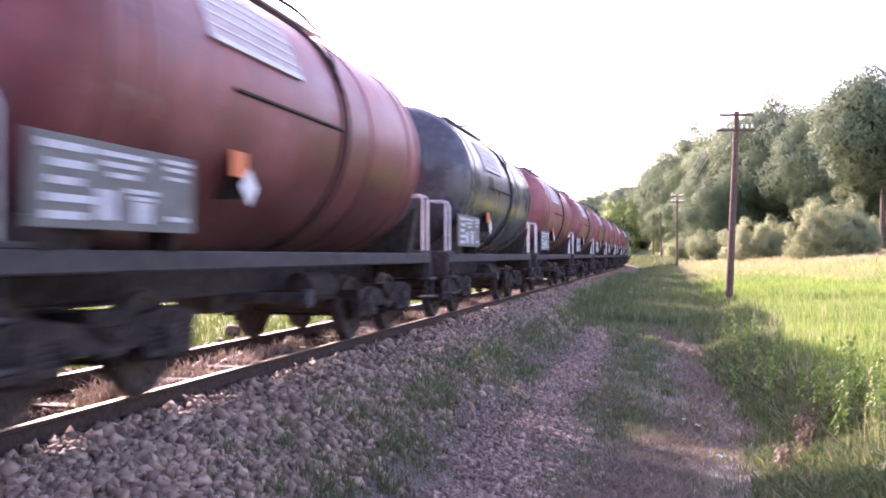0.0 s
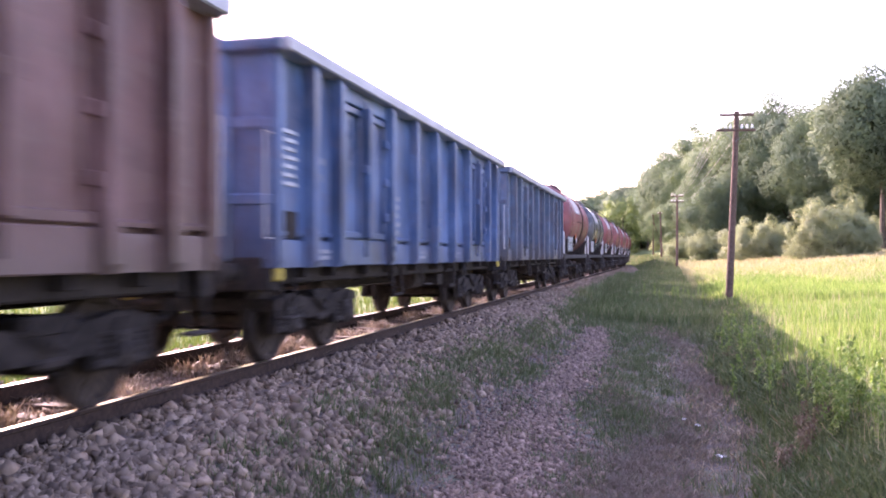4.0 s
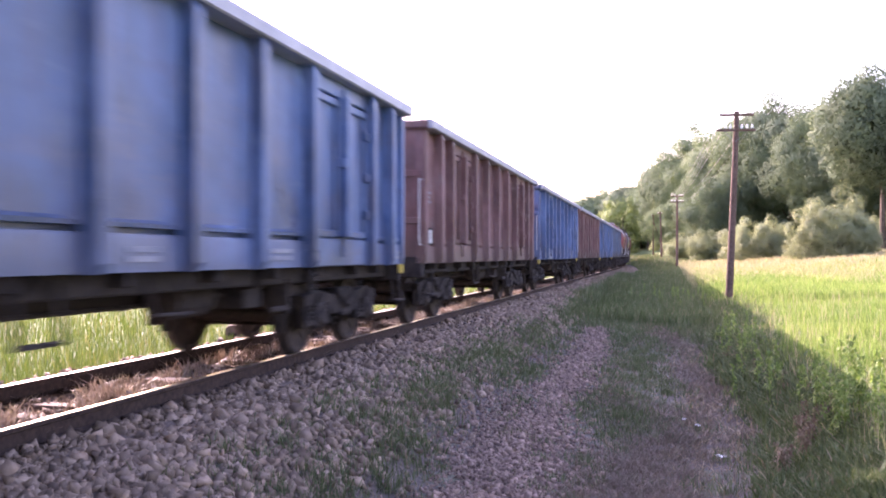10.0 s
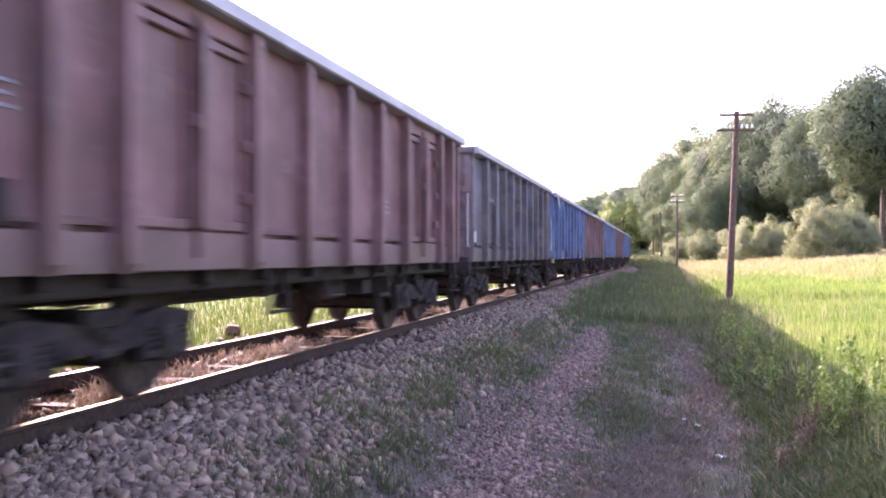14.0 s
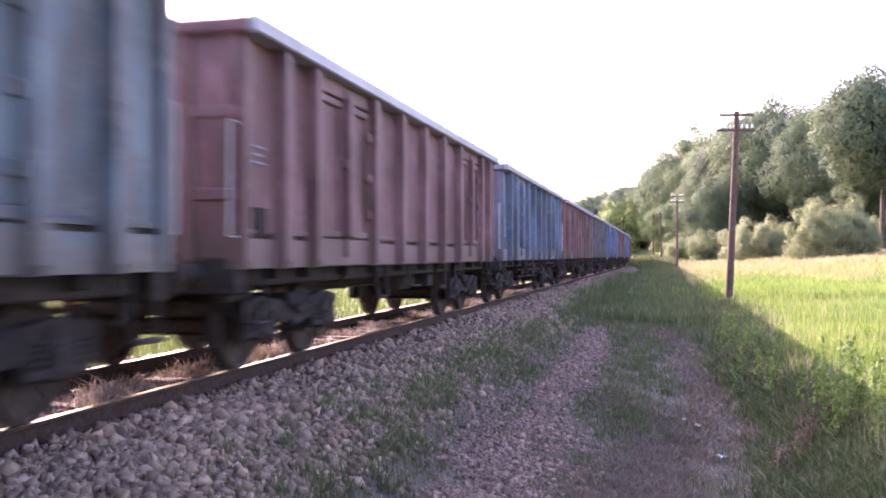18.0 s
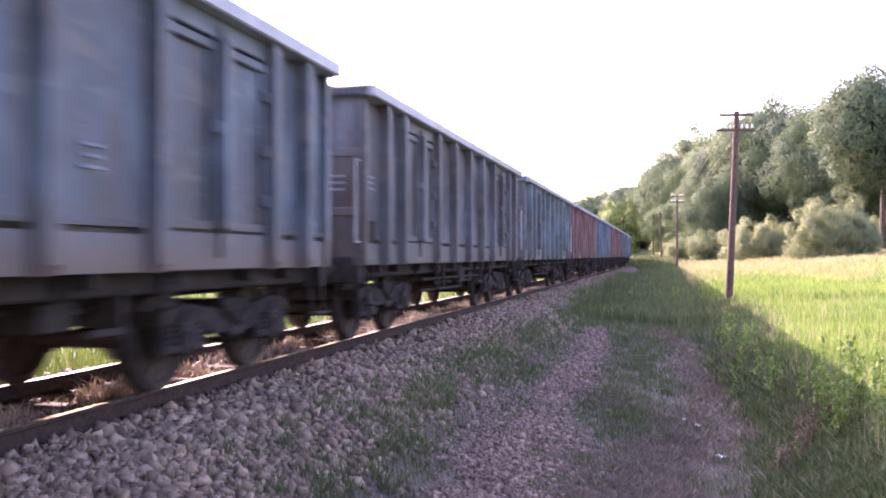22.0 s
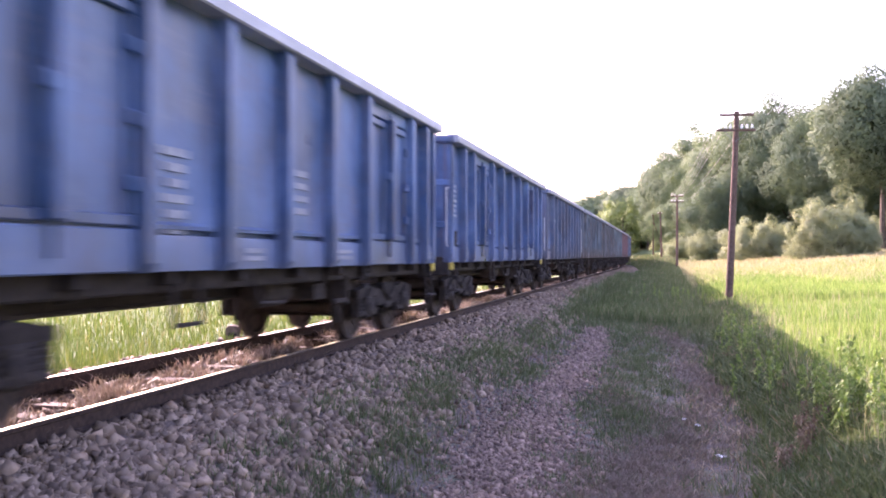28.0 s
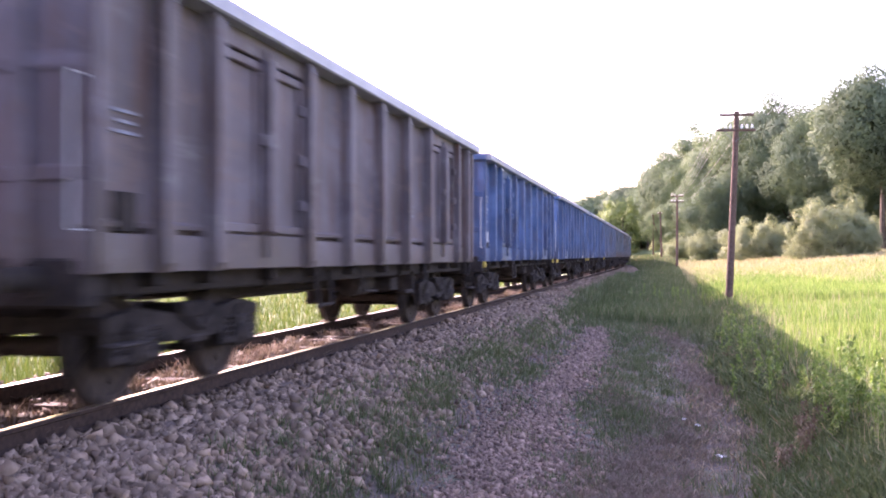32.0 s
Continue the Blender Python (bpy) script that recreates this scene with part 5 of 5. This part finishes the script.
q, y = q[keep], y[keep]
n = len(q)
spill = (q, y, gen.uniform(0.011, 0.029, n) * np.clip(np.exp(gen.normal(0, 0.3, n)), 0.6, 1.6))
X, Y, Rr = (np.concatenate([s[k] for s in sets]) for k in range(3))
v, f = stones(len(X), X, Y, Rr)
bulk("ballast_stones", v, f, STONE, "stuff", "loose grey-pink crushed ballast stones beside the rail", "gravel")
v, f = stones(len(spill[0]), *spill)
bulk("spilled_stones", v, f, EARTH_STONE, "stuff", "small soiled stones spilled over the verge", "gravel")
# the nearest stones are pieces of their own
STONES = []
for k in range(10):
    v, f = stones(1, np.array([0.0]), np.array([0.0]), np.array([1.0]), 0.45)
    v = v - v.mean(0)
    me = leaf_mesh("stone", v, f, STONE)
    STONES.append(me)
for k in range(290):
    yy = rng.uniform(4.6, 10.5)
    oo = rng.uniform(0.9, 2.7)
    xx = float(lie(oo, yy))
    r = rng.uniform(0.03, 0.058)
    st = part("stone", STONES[k % 10], None, ballast, at=(xx, yy, float(bed(xx, yy)) + r * 0.3))
    st.scale = (r, r * rng.uniform(0.7, 1), r * rng.uniform(0.6, 0.9))
    st.rotation_euler = (rng.uniform(0, 6), rng.uniform(0, 6), rng.uniform(0, 6))


def blades(name, x, y, tall, wide, material, label, category="grass", bend=0.35, z=None):
    """Bent, tapered blades of grass, one object."""
    n = len(x)
    base = np.stack([x, y, (land(x, y) if z is None else z) - 0.02], -1)
    a = gen.uniform(0, 2 * math.pi, n)
    side = np.stack([np.cos(a), np.sin(a), np.zeros(n)], -1) * (wide / 2)[:, None]
    b = gen.uniform(0, 2 * math.pi, n)
    lean = np.stack([np.cos(b), np.sin(b), np.zeros(n)], -1) * (tall * np.abs(gen.normal(0, bend, n)))[:, None]
    up = np.zeros((n, 3))
    up[:, 2] = tall
    mid = base + up * 0.55 + lean * 0.35
    tip = base + up * gen.uniform(0.85, 1.0, n)[:, None] + lean
    v = np.stack([base - side, base + side, mid + side * 0.8, mid - side * 0.8, tip], 1).reshape(-1, 3)
    k = 5 * np.arange(n)[:, None]
    f = np.concatenate([k + np.array([[0, 1, 2]]), k + np.array([[0, 2, 3]]), k + np.array([[3, 2, 4]])])
    return bulk(name, v, f, material, "stuff", label, category)


# meadow on the near side
n = 95000
y = log_y(n, 5.0, 42)
x = np.interp(y, [5, 8, 10, 12.7, 15, 18, 22, 28, 40], [1.3, 1.35, 1.57, 1.8, 1.6, 1.36, 1.6, 2.1, 2.3]) + gen.random(n) ** 0.9 * (0.27 * y + 2.0)
h = gen.uniform(0.22, 0.55, n) * (0.75 + 0.35 * np.sin(x * 1.3 + y * 0.4) * np.sin(y * 0.7)) * (0.55 + 0.45 * smooth(1.2, 2.2, x)) * (0.32 + 0.68 * smooth(8, 17, y))
blades("meadow_grass", x, y, h, 0.006 + 0.00045 * y, GRASS, "tall sunlit green meadow grass beyond the ditch")
n = 65000
y = log_y(n, 38, 84)
x = 1.9 + gen.random(n) * (0.27 * y + 2.0)
blades("meadow_grass", x, y, gen.uniform(0.3, 0.65, n), 0.004 + 0.0007 * y, GRASS, "green meadow grass with seed heads farther out")
n = 60000
y = log_y(n, 50, 122)
x = 1.5 + gen.random(n) * (0.28 * y)
keep = gen.random(n) < smooth(50, 84, y + 5 * np.sin(x * 0.7))
blades("ripe_grass", x[keep], y[keep], gen.uniform(0.3, 0.75, keep.sum()), 0.004 + 0.0009 * y[keep], RIPE, "straw-coloured ripe grass at the far meadow edge")
# seed stalks over the meadow
n = 3500
y = log_y(n, 7, 60)
x = 1.9 + gen.random(n) * (0.27 * y + 1.5)
blades("seed_stalks", x, y, gen.uniform(0.4, 0.7, n), 0.004 + 0.0003 * y, RIPE, "pale dry seed stalks standing above the meadow", "grass", 0.25)


def tufts(count, per, y0, y1, q0, q1, spread, keep):
    """Places of blades gathered in tufts."""
    cy, cq = log_y(count, y0, y1), gen.uniform(q0, q1, count)
    k = gen.random(count) < keep(cq, cy)
    cy, cq = cy[k], cq[k]
    sp = np.repeat(gen.uniform(0.4, 1.3, len(cy)) * spread * (1 + cy / 25), per)
    cy, cq = np.repeat(cy, per), np.repeat(cq, per)
    return cq + gen.normal(0, 1, len(cq)) * sp, cy + gen.normal(0, 1, len(cq)) * sp


def bank_toe(y):
    return np.interp(y, [5, 8, 10, 12.7, 15, 18, 22, 28, 40], [1.2, 1.25, 1.47, 1.7, 1.5, 1.26, 1.5, 2.0, 2.2])


# verge: weeds and short grass in tufts, thicker with distance
def grow(q, y):
    """How thickly the verge is grown over."""
    wave = 0.5 + 0.25 * (np.sin(q * 3.1 + 1.5 * np.sin(y * 0.8)) + np.sin(y * 1.3 + 2 * q))
    g = 0.04 + 0.12 * wave + 0.95 * bell(q - foot(y), 0.27) * (0.3 + 0.7 * wave) + 0.95 * spots(q, y, GREEN_SPOTS) * (0.4 + 0.6 * wave) + 0.1 * smooth(-1.1, -0.8, q) * (1 - smooth(0.2, 0.7, q))
    g = g - 0.8 * bell(q - stony(y), np.interp(y, [6, 9, 12, 20], [0.5, 0.45, 0.3, 0.26])) * (y < 25) - 0.55 * bell(q - hollow(y), 0.4) - 0.7 * spots(q, y, BARE_SPOTS) + 0.5 * smooth(0.7, 1.3, q)
    return np.clip(g + 0.9 * smooth(20, 32, y) * (q > -2.75), 0.015, 1)


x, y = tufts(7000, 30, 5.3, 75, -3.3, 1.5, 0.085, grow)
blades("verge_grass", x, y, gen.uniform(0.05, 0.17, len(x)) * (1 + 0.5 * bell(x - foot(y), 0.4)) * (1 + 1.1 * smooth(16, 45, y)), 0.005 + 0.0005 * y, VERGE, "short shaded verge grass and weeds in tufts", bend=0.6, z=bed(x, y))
x, y = tufts(3600, 26, 28, 150, -2.6, 2.6, 0.14, lambda q, y: 0.9 + 0 * q)
x = x + np.interp(y, LY, LX) - TRACK_X
blades("verge_grass", x, y, gen.uniform(0.2, 0.55, len(x)), 0.004 + 0.0007 * y, BANK, "taller rough grass on the distant verge", bend=0.4)
x, y = tufts(110, 26, 6, 22, -3.4, -2.6, 0.07, lambda q, y: 0.8 + 0 * q)
blades("ballast_weeds", x, y, gen.uniform(0.05, 0.17, len(x)), 0.007 + 0.0005 * y, VERGE, "green weeds growing through the ballast edge", "weeds", 0.6, bed(x, y))
# thin single blades all over the verge
n = 15000
y = log_y(n, 5.3, 40)
x = gen.uniform(-2.75, 1.5, n)
k = gen.random(n) < 0.06 + grow(x, y)
x, y = x[k], y[k]
blades("verge_sprouts", x, y, gen.uniform(0.03, 0.11, len(x)), 0.005 + 0.0005 * y, VERGE, "thin green sprouts scattered among the verge stones", bend=0.8, z=bed(x, y))
x, y = tufts(700, 24, 110, 290, -2.2, 3.5, 0.2, lambda q, y: 0.9 + 0 * q)
x = x + np.interp(y, LY, LX) - TRACK_X
blades("verge_grass", x, y, gen.uniform(0.3, 0.7, len(x)), 0.1 + 0.0007 * y, VERGE, "rough grass along the far bend of the track", bend=0.4)
# ditch: flattened dry grass
x, y = tufts(3600, 36, 5.5, 34, -0.9, 1.5, 0.10, lambda q, y: np.clip(bell(q - hollow(y), 0.45) + spots(q, y, BARE_SPOTS[4:]) + 0.3 * np.sin(q * 2 + 0.7 * y) * np.sin(y * 0.5 + 1), 0.03, 1) * (q < bank_toe(y)))
blades("dry_ditch_grass", x, y, gen.uniform(0.04, 0.13, len(x)), 0.004 + 0.0005 * y, STRAW, "flattened dry grey-pink grass in the ditch", bend=1.5)
# pale dead stems strewn over verge and ditch
n = 9000
y = log_y(n, 5.5, 40)
x = gen.uniform(-2.9, 1.6, n)
blades("dead_stems", x, y, gen.uniform(0.02, 0.10, n), 0.006 + 0.0005 * y, PALE_STRAW, "pale dead stems strewn over the verge", bend=1.8, z=bed(x, y))
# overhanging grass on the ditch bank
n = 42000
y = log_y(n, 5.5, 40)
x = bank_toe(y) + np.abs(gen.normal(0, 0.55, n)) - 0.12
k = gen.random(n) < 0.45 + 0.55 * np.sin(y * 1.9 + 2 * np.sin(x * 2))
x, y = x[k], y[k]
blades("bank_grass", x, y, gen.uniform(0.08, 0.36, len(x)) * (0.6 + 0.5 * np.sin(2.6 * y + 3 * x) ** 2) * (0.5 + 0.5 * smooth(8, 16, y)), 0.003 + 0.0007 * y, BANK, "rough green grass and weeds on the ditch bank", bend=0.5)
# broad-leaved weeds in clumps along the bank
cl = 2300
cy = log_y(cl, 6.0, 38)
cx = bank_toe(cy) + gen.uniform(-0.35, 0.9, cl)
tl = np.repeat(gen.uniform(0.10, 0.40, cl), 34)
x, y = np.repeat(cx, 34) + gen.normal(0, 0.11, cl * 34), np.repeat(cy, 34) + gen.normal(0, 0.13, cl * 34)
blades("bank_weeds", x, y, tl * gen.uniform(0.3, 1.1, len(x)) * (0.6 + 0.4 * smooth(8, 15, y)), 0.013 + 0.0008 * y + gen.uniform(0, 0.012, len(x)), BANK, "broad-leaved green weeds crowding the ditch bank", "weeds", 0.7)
# dry weeds between the rails
cl = 300
cy, co = log_y(cl, 5, 34), gen.uniform(-0.62, 0.62, cl)
tl = np.repeat(gen.uniform(0.06, 0.24, cl), 40)
y, o = np.repeat(cy, 40) + gen.normal(0, 0.09, cl * 40), np.clip(np.repeat(co, 40) + gen.normal(0, 0.08, cl * 40), -0.68, 0.68)
x = lie(o, y)
blades("dry_track_weeds", x, y, tl * gen.uniform(0.5, 1.05, len(x)), 0.018 + 0.0003 * y, DRY_WEED, "dried reddish-brown weeds growing between the rails", "weeds", 0.85, bed(x, y))
# field beyond the train
n = 52000
y = log_y(n, 6, 75)
x = -8.35 - gen.random(n) ** 1.3 * (0.62 * y + 2)
blades("far_side_grass", x, y, gen.uniform(0.18, 0.42, n), 0.006 + 0.0006 * y, FIELD_GRASS, "sunlit green grass on the field beyond the track")


def weed_mesh(rng, tall, w=0.018):
    """A stalk with opposite narrow leaves and a loose seed head."""
    stem, leaf = Shape(), Shape()
    bend = rng.uniform(-0.1, 0.1)
    stem.tube([(0, 0, -0.05), (bend * 0.4, 0, tall * 0.5), (bend, bend * 0.5, tall)], 0.007, 5, 0.003)
    for k in range(44):
        z = tall * rng.uniform(0.12, 1.0)
        a = rng.uniform(0, 6.28)
        ln = rng.uniform(0.07, 0.16) * (1.15 - 0.6 * z / tall)
        c, s = math.cos(a), math.sin(a)
        x0 = bend * (z / tall) ** 1.6
        leaf.add([(x0, 0, z), (x0 + c * ln * 0.5 - s * w, s * ln * 0.5 + c * w, z + 0.04), (x0 + c * ln, s * ln, z + rng.uniform(-0.03, 0.03)), (x0 + c * ln * 0.5 + s * w, s * ln * 0.5 - c * w, z + 0.04)], [(0, 1, 2, 3)])
    return stem.mesh("weed_stem", GRASS), leaf.mesh("weed_leaves", GRASS)


WEEDS = [weed_mesh(rng, t) for t in (0.5, 0.62, 0.75, 0.42)]
# stands of leafy weeds: middle, spread and how many
STANDS = [(2.15, 11.1, 0.28, 0.8, 34), (2.4, 13.2, 0.3, 0.8, 14), (1.6, 19.4, 0.35, 1.2, 16), (1.9, 24.0, 0.5, 2.0, 12), (-0.2, 41.0, 0.7, 3.0, 16), (1.3, 42.0, 0.6, 3.5, 16), (1.5, 15.0, 0.2, 0.8, 8)]
for x0, y0, dx, dy, count in STANDS:
    for k in range(count):
        xx, yy = x0 + rng.gauss(0, dx), y0 + rng.gauss(0, dy)
        sm, lm = WEEDS[rng.randrange(4)]
        w = tagged(new("tall_weed"), "tall leafy green weed standing on the ditch bank", "weed", "tall weeds on the ditch bank")
        part("stem", sm, None, w)
        part("leaves", lm, None, w)
        w.matrix_world = pose(xx, yy, float(land(xx, yy)), 0, 0, rng.uniform(0, 360)) @ Matrix.Diagonal((1, 1, rng.uniform(0.8, 1.15), 1))

DRY = []
for t in (0.28, 0.4):
    sm, lm = weed_mesh(rng, t, 0.009)
    for me in (sm, lm):
        me.materials[0] = BROWN_WEED
    DRY.append((sm, lm))
for k in range(20):
    yy = rng.uniform(9.2, 11.6) if k < 15 else rng.uniform(13.5, 19)
    xx = (1.15 + 0.24 * (yy - 9.2) + rng.uniform(-0.12, 0.2)) if k < 15 else float(bank_toe(yy)) + rng.uniform(-0.15, 0.2)
    sm, lm = DRY[k % 2]
    w = tagged(new("dry_weed"), "dried brown weed on the edge of the ditch", "weed", "dry weeds on the ditch edge")
    part("stem", sm, None, w)
    part("leaves", lm, None, w)
    w.matrix_world = pose(xx, yy, float(land(xx, yy)), 0, 0, rng.uniform(0, 360))

# litter in the ditch and a marker beyond the track
for xx, yy, ln, turn in ((0.60, 10.15, 0.075, 15), (0.27, 12.2, 0.05, 70), (0.42, 11.9, 0.035, 10)):
    sh = Shape()
    pts = [(ln * (i / 5 - 0.5) * 2, 0.018 * j + 0.004 * math.sin(i * 2 + j), 0.012 + 0.012 * math.sin(i * 1.7 + j * 2.2)) for i in range(6) for j in range(3)]
    sh.add(pts, [(i * 3 + j, i * 3 + j + 1, i * 3 + j + 4, i * 3 + j + 3) for i in range(5) for j in range(2)])
    low = [(p[0], p[1], p[2] - 0.006) for p in pts]
    sh.add(low, [(i * 3 + j, i * 3 + j + 1, i * 3 + j + 4, i * 3 + j + 3) for i in range(5) for j in range(2)])
    li = tagged(new("litter_scrap", sh.mesh("litter_scrap", LITTER)), "crumpled white plastic scrap lying in the ditch", "litter", "litter scraps in the ditch")
    li.matrix_world = pose(xx, yy, float(land(xx, yy)) + 0.05, 8, 6, turn)
stone = tagged(new("marker_stone"), "short grey concrete marker post leaning in the grass", "marker post")
part("post", Shape().prism([(-0.16, -0.3), (0.16, -0.3), (0.15, 0.36), (0.09, 0.42), (-0.09, 0.42), (-0.15, 0.36)], 1, -0.09, 0.09), SLEEPER, stone)
part("marking_bar", Shape().box(-0.09, 0.09, -0.096, -0.088, 0.18, 0.27, 0.002), FRAME, stone, "dark unreadable marking")
stone.matrix_world = pose(-9.05, 17.45, float(land(-9.05, 17.45)), 6, 8, 20)


motions()
